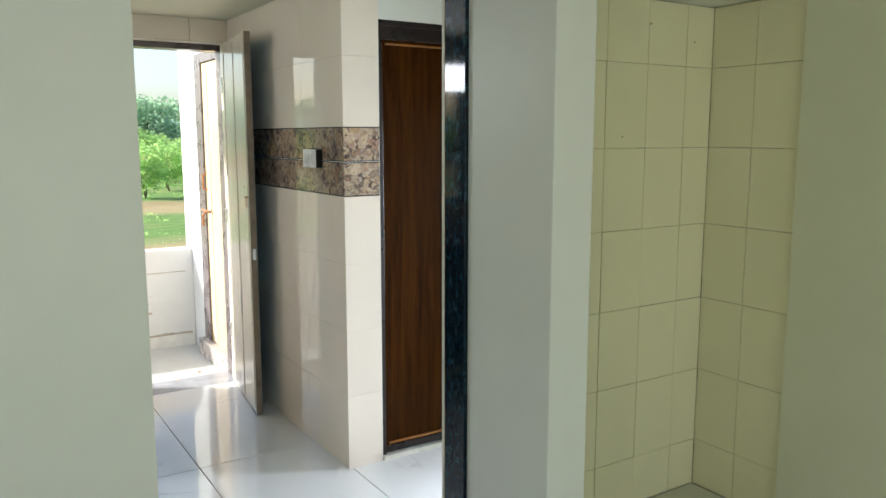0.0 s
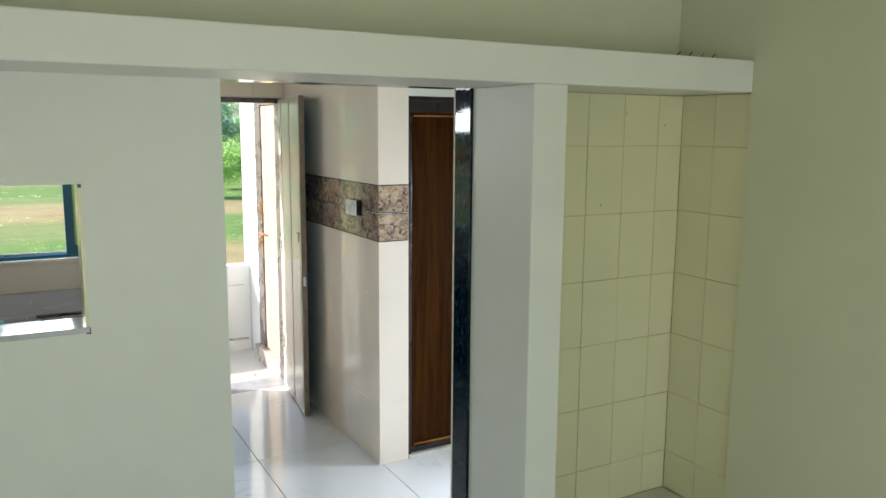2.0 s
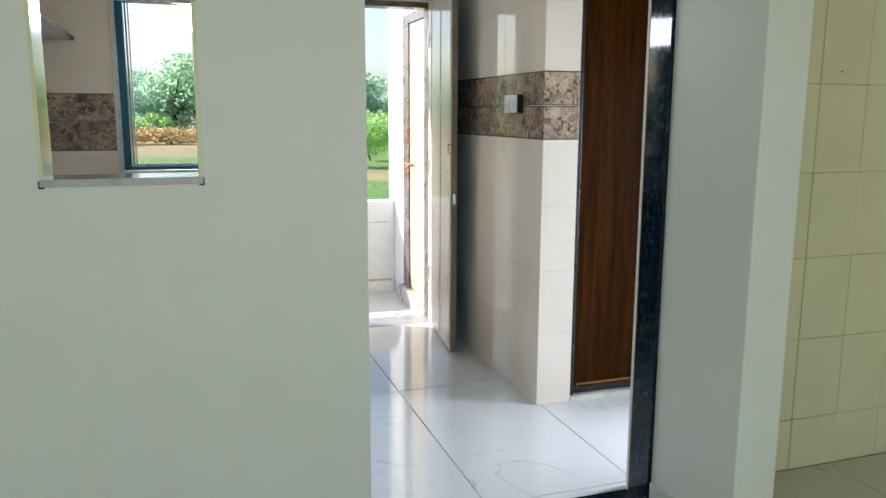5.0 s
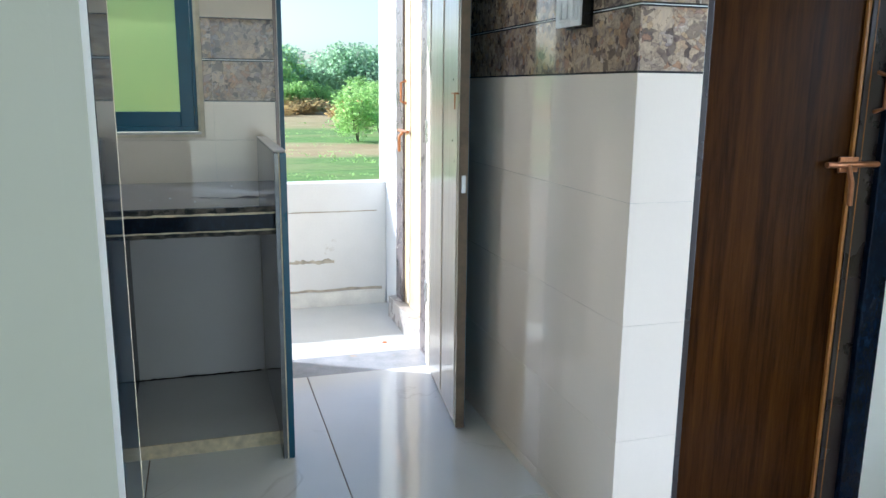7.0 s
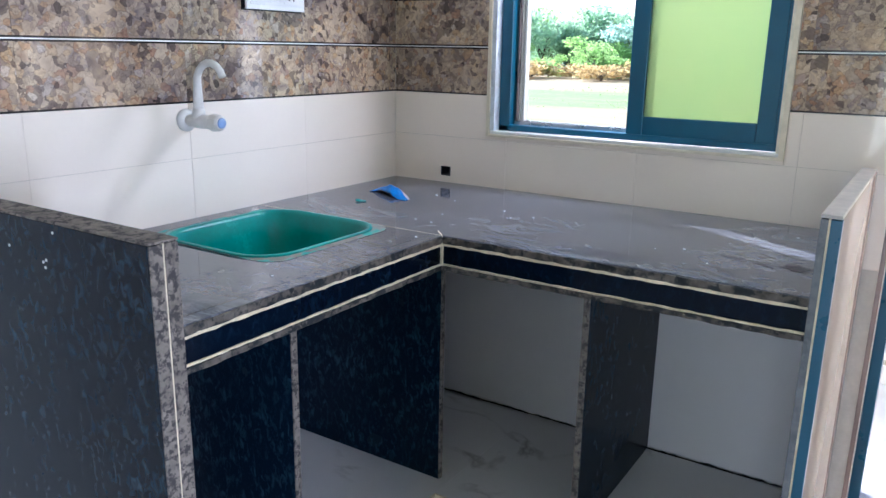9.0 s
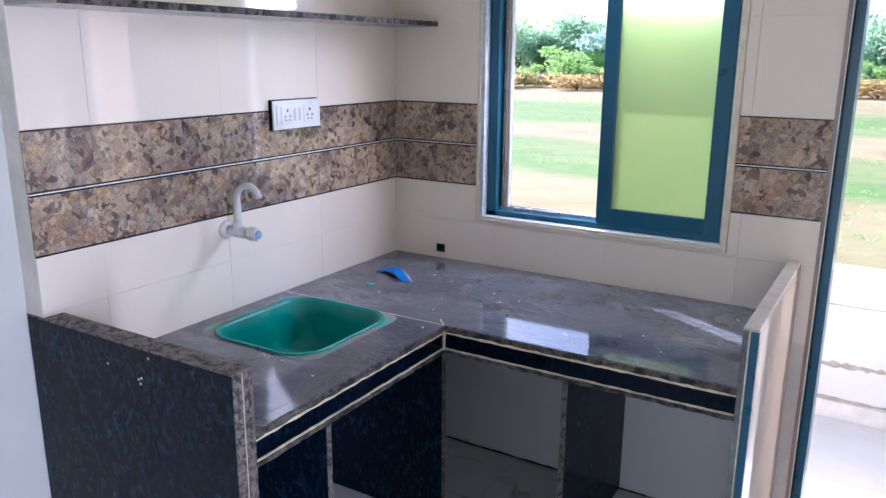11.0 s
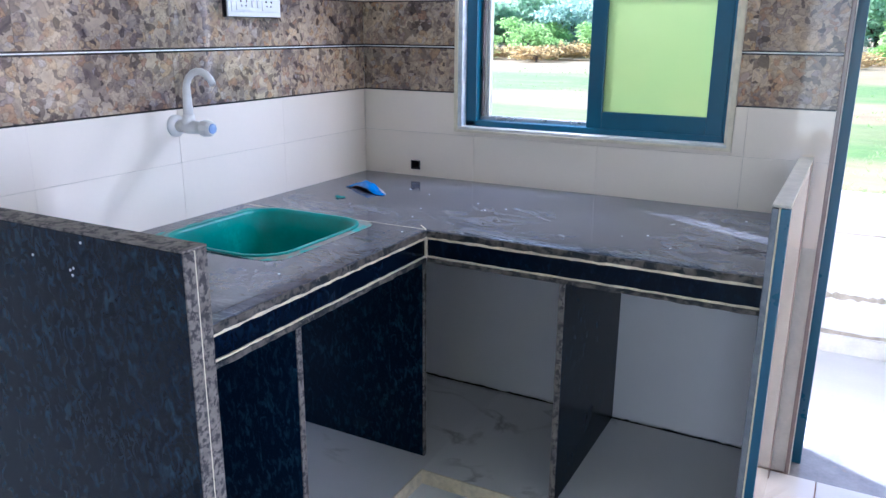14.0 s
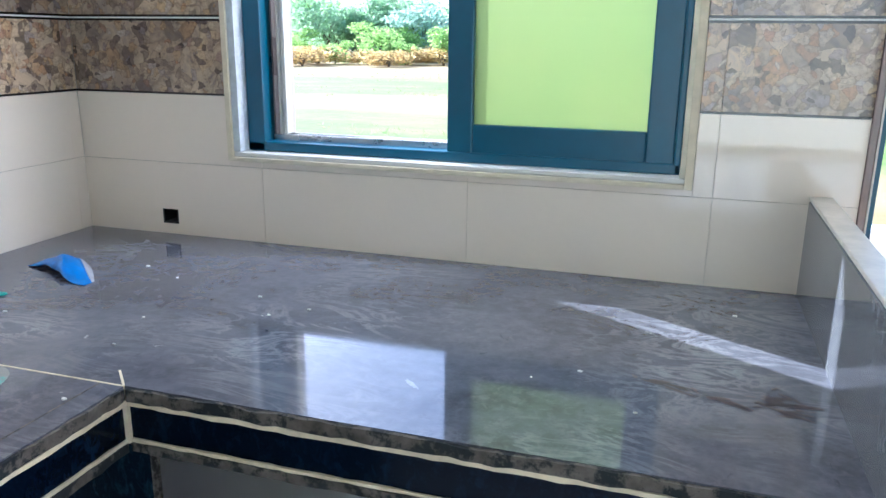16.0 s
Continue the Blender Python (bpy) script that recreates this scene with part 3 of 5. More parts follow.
# serving hatch: pale stone sill and painted reveals
hatch = thing("hatch_lining", "grey-white stone sill and thin lining of the serving hatch", "hatch", (0, 2.465, 1.184), "structure")
part("sill", boxes((-0.2, 0.2, -0.085, 0.085, -0.002, 0.018), bevel=0.003), plain("hatch_sill_stone", (0.50, 0.49, 0.52), 0.1, 0.2, 14, 0.0), hatch)
part("side_lining", boxes((-0.2, -0.19, -0.077, 0.08, 0.018, 0.487)), TILE_CREAM, hatch)
part("side_lining", boxes((0.19, 0.2, -0.077, 0.08, 0.018, 0.487)), TILE_CREAM, hatch)
for sx in (-0.196, 0.196):
    part("corner_plug", boxes((sx - 0.007, sx + 0.007, -0.081, -0.07, -0.006, 0.014)), BLACK, hatch)
    part("corner_plug", boxes((sx - 0.005, sx + 0.005, -0.081, -0.07, 0.476, 0.487)), BLACK, hatch)


# ---- window ----
def build_window():
    w = thing("window_1", "blue aluminium sliding window with a green film pane, half open", "window", (0.27, WIN_Y + 0.03, 1.037), "structure")
    L, R, T = -0.445, 0.452, 0.977
    fr = boxes((L, L + 0.04, 0, 0.09, 0.008, T), (R - 0.012, R, 0, 0.09, 0.008, T), (L, R, 0, 0.09, 0.008, 0.028), (L, R, 0, 0.09, T - 0.03, T), bevel=0.003)
    part("window_frame", fr, FRAME_BLUE, w)
    part("track", boxes((L + 0.04, R - 0.012, 0.040, 0.044, 0.028, 0.04), (L + 0.04, R - 0.012, 0.075, 0.079, 0.028, 0.04)), STEEL, w)
    s = part("sash", boxes((0.003, 0.055, 0.004, 0.036, 0.022, T - 0.03), (0.388, 0.4395, 0.004, 0.036, 0.022, T - 0.03),
                           (0.055, 0.388, 0.004, 0.036, 0.022, 0.083), (0.055, 0.388, 0.004, 0.036, T - 0.09, T - 0.03), bevel=0.003), FRAME_BLUE, w)
    part("pane", boxes((0.055, 0.388, 0.016, 0.022, 0.083, T - 0.09)), FILM, s, "yellow-green frosted film pane")
    s2 = part("sash", boxes((L + 0.046, L + 0.056, 0.046, 0.072, 0.04, T - 0.03), (L + 0.062, L + 0.07, 0.046, 0.072, 0.04, T - 0.03), (L + 0.04, 0.02, 0.046, 0.072, 0.03, 0.036), bevel=0.002), PLASTIC_GREY, w, "pale runner of the open half")
    part("jamb_strip", boxes((L + 0.048, L + 0.052, 0.03, 0.046, 0.04, T - 0.03)), FRAME_STONE, s2)
    part("window_sill", boxes((-0.462, 0.4625, -0.033, 0.0, -0.002, 0.007), bevel=0.002), plain("sill_plaster", (0.66, 0.66, 0.64), 0.5, 0.1, 12), w)
    part("outer_reveal", boxes((-0.445, -0.430, 0.095, 0.185, 0.008, T), bevel=0.001), plain("pinkish_outer_plaster", (0.52, 0.46, 0.45), 0.8, 0.15, 12, 0.3), w)
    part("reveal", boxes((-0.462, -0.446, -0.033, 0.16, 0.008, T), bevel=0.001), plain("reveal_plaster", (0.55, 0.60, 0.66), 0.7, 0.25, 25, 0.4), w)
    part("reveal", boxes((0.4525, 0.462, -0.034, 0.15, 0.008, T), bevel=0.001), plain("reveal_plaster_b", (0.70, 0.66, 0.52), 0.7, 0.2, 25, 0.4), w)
    trim = plain("cream_window_surround", (0.72, 0.65, 0.50), 0.7, 0.12, 30, 0.4, spots=((0.34, 0.28, 0.20), 14, 0.68))
    for row in ((-0.474, -0.462, -0.039, -0.028, -0.012, T), (0.462, 0.476, -0.039, -0.028, -0.012, T), (-0.462, 0.462, -0.039, -0.0335, -0.012, -0.003)):
        part("surround", boxes(row, bevel=0.001), trim, w)
    return w


build_window()
tagged(link("wall_socket_box", boxes((-0.388, -0.384, WIN_Y - 0.001, WIN_Y + 0.05, 0.872, 0.905), (-0.352, -0.348, WIN_Y - 0.001, WIN_Y + 0.05, 0.872, 0.905),
            (-0.384, -0.352, WIN_Y - 0.001, WIN_Y + 0.05, 0.872, 0.876), (-0.384, -0.352, WIN_Y + 0.045, WIN_Y + 0.05, 0.876, 0.905)), HOLE),
       "empty black electrical box sunk in the tiled wall", "socket box")


# ---- outer door ----
def build_outer_door():
    f = thing("door_frame", "dark stone frame of the open outer door", "door frame", (1.03, WIN_Y, 0), "structure")
    part("jamb", boxes((-0.012, 0.0, -0.006, 0.18, -0.01, 2.065), bevel=0.002), FRAME_PINK, f, "pink-brown stone jamb")
    part("jamb_joint", boxes((0.0, 0.003, -0.008, 0.0, 0.0, 2.065)), PLASTIC_GREY, f)
    part("jamb", boxes((0.0002, 0.03, 0.08, 0.205, -0.01, 2.03), bevel=0.002), FRAME_BLUE, f, "blue-black outer jamb")
    part("jamb", boxes((0.645, 0.67, 0.08, 0.205, -0.01, 2.03), bevel=0.002), FRAME_STONE, f)
    part("head", boxes((0.0, 0.67, 0.08, 0.205, 2.03, 2.064), bevel=0.002), FRAME_STONE, f)
    part("threshold", boxes((0.0, 0.67, -0.012, 0.23, -0.13, -0.002), bevel=0.003), plain("grey_threshold_stone", (0.30, 0.30, 0.32), 0.25, 0.25, 9, 0.1, spots=((0.42, 0.30, 0.22), 7, 0.60)), f)
    # Unseen strip, added only to keep light from leaking behind the leaf.
    part("light_stop", boxes((0.6455, 0.6615, -0.018, 0.0795, -0.002, 2.06), bevel=0.001), FRAME_STONE, f, "dark strip added to block light at the hinge gap")
    d = thing("door_1", "cream laminate outer door standing open against the tiled wall", "door", (1.672, WIN_Y + 0.0, 0.0), "structure")
    d.rotation_euler = (0, 0, radians(-6.8))
    w = 0.70
    part("leaf", boxes((-0.028, 0.0, -w, 0.0, 0.012, 2.053), bevel=0.002), LEAF_CREAM, d)
    part("edge_strip", boxes((-0.030, 0.002, -w - 0.006, -w + 0.0005, 0.012, 2.055), bevel=0.001), LEAF_EDGE, d, "worn brown-grey edge strip")
    part("back_panel", boxes((0.0003, 0.004, -w, 0.0, 0.012, 2.053)), LEAF_BACK, d, "unseen leaf back, blue to tint the shaded gap")
    for z in (1.78, 1.0, 0.3):
        part("hinge", boxes((-0.034, -0.028, -0.05, -0.002, z, z + 0.09), bevel=0.001), STEEL, d)
    part("lock_plate", boxes((-0.022, -0.006, -w - 0.009, -w - 0.006, 0.87, 0.93), bevel=0.001), STEEL, d, "small steel lock plate")
    part("latch", boxes((-0.045, -0.028, -w + 0.02, -w + 0.075, 1.20, 1.206), (-0.045, -0.040, -w + 0.02, -w + 0.026, 1.15, 1.206), bevel=0.001), METAL_OLD, d)
    for k in range(7):
        z, y = 0.9 + 0.07 * k, -w + 0.05 + 0.035 * (k % 3)
        part("screw_hole", tube(bmesh.new(), [(-0.0295, y, z), (-0.0278, y, z)], 0.004, 8), BLACK, d)
    for k in range(3):
        part("stile", boxes((-0.0315, -0.028, -w * (0.93 - 0.4 * k) - 0.02, -w * (0.93 - 0.4 * k) + 0.02, 0.03, 2.03), bevel=0.0012), LEAF_CREAM, d)


build_outer_door()


# ---- bathroom door ----
def build_bath_door():
    d = thing("door_2", "closed dark brown wood-grain bathroom door with a copper latch", "door", (1.872, RET_Y, 0), "structure")
    part("frame", boxes((0.0, 0.022, 0.012, 0.11, 0.004, 2.03), bevel=0.002), DOOR_EDGE, d)
    part("frame", boxes((0.555, 0.628, -0.004, 0.11, 0.004, 2.03), bevel=0.003), GRANITE_BLACK, d, "black granite door jamb")
    part("head", boxes((0.022, 0.555, 0.012, 0.11, 2.005, 2.03), bevel=0.002), DOOR_EDGE, d)
    part("step", boxes((0.0, 0.628, -0.006, 0.12, -0.006, 0.022), bevel=0.002), plain("white_door_step", (0.66, 0.64, 0.57), 0.3, 0.1, 12), d)
    leaf = part("leaf", boxes((0.022, 0.555, 0.02, 0.05, 0.03, 2.005), bevel=0.002), DOOR_BROWN, d)
    part("border", boxes((0.488, 0.555, 0.012, 0.02, 0.03, 2.005), (0.022, 0.488, 0.012, 0.02, 0.03, 0.062), (0.022, 0.488, 0.012, 0.02, 1.945, 2.005), bevel=0.002), DOOR_EDGE, leaf)
    part("moulding", boxes((0.472, 0.482, 0.011, 0.02, 0.07, 1.93), (0.04, 0.472, 0.012, 0.02, 0.07, 0.079), (0.04, 0.472, 0.012, 0.02, 1.922, 1.93), (0.503, 0.506, 0.0105, 0.0118, 0.06, 1.97), bevel=0.001), DOOR_LINE, leaf, "thin golden moulding")
    part("latch", tube(tube(bmesh.new(), [(0.39, 0.004, 1.035), (0.58, 0.004, 1.035)], 0.008, 10), [(0.455, 0.0, 1.035), (0.46, -0.012, 0.99), (0.462, -0.012, 0.93)], 0.007, 8), METAL_OLD, d)
    part("latch_plate", boxes((0.43, 0.49, 0.003, 0.0118, 1.015, 1.055), bevel=0.002), METAL_OLD, d)
    part("handle", tube(bmesh.new(), [(0.53, 0.012, 1.17), (0.53, -0.02, 1.18), (0.53, -0.02, 1.26), (0.53, 0.012, 1.27)], 0.006, 8), METAL_OLD, d)


build_bath_door()


# ---- counter ----
IN_X, IN_Y, TOP = 0.068, 4.264, 0.848
gap_seed = 51
platform = tagged(link("counter_platform", boxes((SINK_X, 0.012, 3.445, WIN_Y, -0.006, 0.046), (0.0121, 0.95, 4.335, WIN_Y, -0.006, 0.046), bevel=0.002), TILE_PLATFORM),
                  "low tiled platform under the kitchen counter", "platform", kind="structure")
link("lip", boxes((0.0125, 0.018, 3.445, 4.3345, 0.0, 0.048), (0.0125, 0.95, 4.329, 4.3345, 0.0, 0.048), bevel=0.001), CEMENT_LINE, platform, "cream cement lip")


def stone_panel(name, label, x0, x1, y0, y1, z0, z1, front):
    """An upright granite panel with a raw pale front edge; front: 'x' if that edge faces +x, 'y' if it faces -y."""
    t = thing(name, label, "panel", (x0, y0, z0))
    w, d, h = x1 - x0, y1 - y0, z1 - z0
    if front == "x":
        part("slab", boxes((0, w - 0.004, 0, d, 0, h), bevel=0.0015), GRANITE_DULL, t)
        part("front_edge", boxes((w - 0.0038, w, 0.001, d - 0.001, 0, h - 0.001), bevel=0.001), RAW_PALE, t, "raw pale stone edge")
    else:
        part("slab", boxes((0, w, 0.004, d, 0, h), bevel=0.0015), GRANITE_DULL, t)
        part("front_edge", boxes((0.001, w - 0.001, 0, 0.0038, 0, h - 0.001), bevel=0.001), RAW_PALE, t, "raw pale stone edge")
    return t


stone_panel("stone_upright", "dark granite upright under the sink counter", SINK_X, -0.012, 3.79, 3.81, 0.046, 0.756, "x")
stone_panel("stone_upright", "dark granite upright under the counter corner", SINK_X, -0.02, 4.405, 4.425, 0.046, 0.756, "x")
stone_panel("stone_upright", "dark granite upright under the window counter", 0.423, 0.443, 4.363, WIN_Y, 0.046, 0.756, "y")

end_l = thing("counter_end_panel", "tall black granite panel closing the sink end of the counter", "panel", (SINK_X, 3.390, 0))
part("slab", boxes((-0.068, 0.664, 0, 0.026, 0.0, 1.0), bevel=0.0015), GRANITE, end_l)
part("slab", boxes((-0.068, 0.664, 0.030, 0.056, 0.0, 1.0), bevel=0.0015), GRANITE, end_l)
part("joint", boxes((-0.068, 0.666, 0.0261, 0.0299, 0.0, 1.001)), CEMENT_LINE, end_l, "cream cement joint")
part("cap", boxes((-0.068, 0.668, -0.001, 0.057, 1.0012, 1.006), bevel=0.001), RAW_PALE, end_l, "raw pale top edge")
part("front_edge", boxes((0.6641, 0.668, 0.0, 0.0258, 0.0, 1.0), (0.6641, 0.668, 0.0301, 0.056, 0.0, 1.0), bevel=0.001), RAW_PALE, end_l, "raw pale front edge")
for px, pz in ((0.37, 0.93), (0.36, 0.925), (0.365, 0.915), (0.40, 0.985), (0.25, 0.94)):
    part("paint_spot", tube(bmesh.new(), [(px, -0.0012, pz), (px, 0.0, pz)], 0.003, 8), CHALK, end_l)

end_r = thing("counter_end_panel", "granite and white-tile panel closing the window counter beside the door", "panel", (0.94, 4.212, 0))
part("slab", boxes((0.0, 0.014, 0, 0.745, 0.0, 1.018), bevel=0.0015), GRANITE_SMEARED_SHEEN, end_r)
part("joint", boxes((0.0141, 0.0179, 0.0, 0.745, 0.0, 1.020)), CEMENT_LINE, end_r, "cream cement joint")
part("front_strip", boxes((0.018, 0.038, 0.0, 0.02, 0.0, 1.018), bevel=0.0015), FRAME_BLUE, end_r, "blue-black front strip")
part("facing", boxes((0.018, 0.036, 0.0205, 0.672, 0.0, 1.018), bevel=0.0015), TILE_WHITE, end_r, "glossy white tile facing")
part("back_strip", boxes((0.018, 0.038, 0.674, 0.745, 0.0, 1.018), bevel=0.0015), FRAME_PINK, end_r, "pink-brown stone strip")
part("cap", boxes((0.0, 0.037, 0.0, 0.745, 1.0202, 1.027), bevel=0.0015), plain("pale_cap_stone", (0.50, 0.47, 0.42), 0.4, 0.25, 25, 0.2), end_r, "pale stone cap")


def ragged(axis, a0, a1, at0, at1, z0, z1, seed, rough=0.0013):
    """A thin strip along x or y whose edges wander, as trowelled cement or broken stone does."""
    rng = random.Random(seed)
    bm = bmesh.new()
    n = max(6, int((a1 - a0) / 0.018))
    rings = []
    for i in range(n + 1):
        a = a0 + (a1 - a0) * i / n
        e = [rng.uniform(-rough, rough) for _ in range(4)]
        quad = ((at0, z0 + e[0]), (at1 + e[3], z0 + e[0]), (at1 + e[3], z1 + e[1]), (at0, z1 + e[1]))
        rings.append([bm.verts.new((a, p, z) if axis == "x" else (p, a, z)) for p, z in quad])
    for p, q in zip(rings, rings[1:]):
        for j in range(4):
            bm.faces.new((p[j], p[(j + 1) % 4], q[(j + 1) % 4], q[j]))
    bm.faces.new(list(reversed(rings[0])))
    bm.faces.new(rings[-1])
    bmesh.ops.recalc_face_normals(bm, faces=bm.faces)
    return bm


def counter_slab(name, label, outline, hole=None):
    """A stone top from an outline in x, y with an opening for the sink."""
    bm = bmesh.new()
    edges = []
    for loop in (outline, hole or []):
        vs = [bm.verts.new((x, y, 0)) for x, y in loop]
        edges += [bm.edges.new((vs[i], vs[(i + 1) % len(vs)])) for i in range(len(vs))]
    bmesh.ops.triangle_fill(bm, use_beauty=True, edges=edges)
    for fc in bm.faces:
        if fc.normal.z < 0:
            fc.normal_flip()
    ext = bmesh.ops.extrude_face_region(bm, geom=list(bm.faces))
    for v in [g for g in ext["geom"] if isinstance(g, bmesh.types.BMVert)]:
        v.co.z -= 0.018
    bmesh.ops.recalc_face_normals(bm, faces=bm.faces)
    return tagged(link(name, bm, GRANITE_TOP, None, "", (0, 0, TOP)), label, "worktop")


SINK_HOLE = rounded(-0.307, 4.037, 0.395, 0.436, 0.095)
top_w = counter_slab("worktop", "dusty dark grey granite worktop under the window", [(SINK_X, IN_Y + 0.0015), (0.94, IN_Y + 0.0015), (0.94, WIN_Y), (SINK_X, WIN_Y)])
top_s = counter_slab("worktop", "dusty dark grey granite worktop around the sea-green sink", [(SINK_X, 3.446), (IN_X, 3.446), (IN_X, IN_Y - 0.0015), (SINK_X, IN_Y - 0.0015)], SINK_HOLE)
link("seam", boxes((SINK_X, IN_X, IN_Y - 0.0014, IN_Y + 0.0014, -0.017, 0.0006)), CEMENT_LINE, top_s)
NOSE = 0.036   # the polished edge strip laid along the front of both tops
link("nosing_line", boxes((IN_X - NOSE - 0.0009, IN_X - NOSE + 0.0009, 3.448, IN_Y - 0.002, -0.003, 0.0003)), RAW_EDGE, top_s)
mitre = bmesh.new()
box(mitre, 0.0, 0.0515, -0.0016, 0.0016, -0.003, 0.0009)
mitre = link("mitre_joint", mitre, CEMENT_LINE, top_w, "", (IN_X - 0.001, IN_Y + 0.001, 0))
mitre.rotation_euler = (0, 0, radians(135))
for par, ax, a0, a1, face, out in ((top_s, "y", 3.446, IN_Y - 0.004, IN_X, 1), (top_w, "x", IN_X + 0.004, 0.94, IN_Y, -1)):
    link("raw_edge", ragged(ax, a0, a1, face - out * 0.003, face + out * 0.004, -0.0185, -0.002, 31, 0.0016), RAW_EDGE, par)
    link("cement_line", ragged(ax, a0, a1, face - out * 0.01, face + out * 0.003, -0.0255, -0.0186, 32, 0.0010), CEMENT_LINE, par)
    link("cement_line", ragged(ax, a0, a1, face - out * 0.01, face + out * 0.001, -0.0785, -0.0742, 33, 0.0009), CEMENT_LINE, par)
    link("lower_edge", ragged(ax, a0, a1, face - out * 0.03, face + out * 0.002, -0.092, -0.0795, 34, 0.0014), RAW_EDGE, par)
link("fascia", boxes((IN_X - 0.02, IN_X - 0.003, 3.446, IN_Y - 0.003, -0.075, -0.0250)), GRANITE_BLACK, top_s, "black granite fascia strip")
link("fascia", boxes((IN_X - 0.003, 0.94, IN_Y + 0.003, IN_Y + 0.02, -0.075, -0.0250)), GRANITE_BLACK, top_w, "black granite fascia strip")
link("corner_joint", boxes((IN_X - 0.004, IN_X + 0.0034, IN_Y - 0.0034, IN_Y + 0.004, -0.0801, -0.018)), CEMENT_LINE, top_w)


link("open_joint", ragged("x", SINK_X + 0.02, 0.93, WIN_Y - 0.006, WIN_Y - 0.0045, 0.0455, 0.0515, gap_seed, 0.003), HOLE, platform, "dark open joint at the wall")


# ---- sink ----
def build_sink():
    s = thing("sink", "sea-green kitchen sink set flush in the dusty worktop", "sink", (-0.307, 4.037, TOP))
    bm = bmesh.new()
    rings = []
    for z, dw, r in ((0.001, 0.012, 0.082), (0.002, -0.004, 0.075), (-0.006, -0.014, 0.072), (-0.06, -0.03, 0.07), (-0.13, -0.05, 0.07), (-0.165, -0.08, 0.06), (-0.175, -0.14, 0.05), (-0.18, -0.30, 0.03)):
        rings.append([bm.verts.new((x, y, z)) for x, y in rounded(0, 0, 0.395 + dw, 0.436 + dw, r + 0.02, 6)])
    for a, b in zip(rings, rings[1:]):
        for k in range(len(a)):
            bm.faces.new((a[k], a[(k + 1) % len(a)], b[(k + 1) % len(a)], b[k]))
    bm.faces.new(list(reversed(rings[-1])))
    bmesh.ops.recalc_face_normals(bm, faces=bm.faces)
    body = part("bowl", bm, SINK, s, smooth=True)
    sol = body.modifiers.new("thick", "SOLIDIFY")
    sol.thickness, sol.offset = 0.004, -1
    part("drain", tube(bmesh.new(), [(0, 0.05, -0.181), (0, 0.05, -0.176)], [0.03, 0.026], 20), STEEL, s)
    rim = bmesh.new()
    a = [rim.verts.new((x, y, 0.0008)) for x, y in rounded(0, 0, 0.452, 0.452, 0.06, 6)]
    b = [rim.verts.new((x, y, 0.0012)) for x, y in rounded(0, 0, 0.406, 0.447, 0.10, 6)]
    for k in range(len(a)):
        rim.faces.new((a[k], a[(k + 1) % len(a)], b[(k + 1) % len(a)], b[k]))
    part("cement_rim", rim, plain("greenish_cement_rim", (0.26, 0.25, 0.22), 0.8, 0.35, 22, 0.4, spots=((0.05, 0.36, 0.32), 11, 0.50)), s, "green-stained cement round the rim")


build_sink()


def build_tap():
    t = thing("tap", "white plastic swan-neck wall tap with a pale blue capped knob", "tap", (SINK_X, 4.015, 1.117))
    part("flange", tube(bmesh.new(), [(0, 0, 0), (0.008, 0, 0), (0.014, 0, 0)], [0.03, 0.03, 0.018], 20), PLASTIC_GREY, t, smooth=True)
    part("body", tube(bmesh.new(), [(0.012, 0, 0), (0.05, 0, 0), (0.09, 0.0, 0.0), (0.105, 0, 0)], [0.014, 0.019, 0.018, 0.014], 16), PLASTIC_GREY, t, smooth=True)
    pts = [(0.055, 0, 0.012), (0.055, 0, 0.05), (0.055, 0, 0.10)]
    for k in range(1, 9):
        a = radians(180 - 20 * k)
        pts.append((0.055 + 0.05 + 0.05 * math.cos(a), 0, 0.10 + 0.05 * math.sin(a)))
    part("spout", tube(bmesh.new(), pts, [0.013, 0.013, 0.0105] + [0.0095] * 8, 14), PLASTIC_GREY, t, smooth=True)
    part("collar", tube(bmesh.new(), [(0.055, 0, 0.008), (0.055, 0, 0.034)], [0.018, 0.015], 16), PLASTIC_GREY, t, smooth=True)
    k = part("knob", tube(bmesh.new(), [(0.103, 0, 0), (0.108, 0, 0), (0.133, 0, 0), (0.139, 0, 0)], [0.013, 0.023, 0.021, 0.017], 10), PLASTIC_GREY, t)
    part("cap", tube(bmesh.new(), [(0.138, 0, 0), (0.142, 0, 0), (0.144, 0, 0)], [0.014, 0.013, 0.006], 16), BLUE_CAP, k, "pale blue cap")


build_tap()


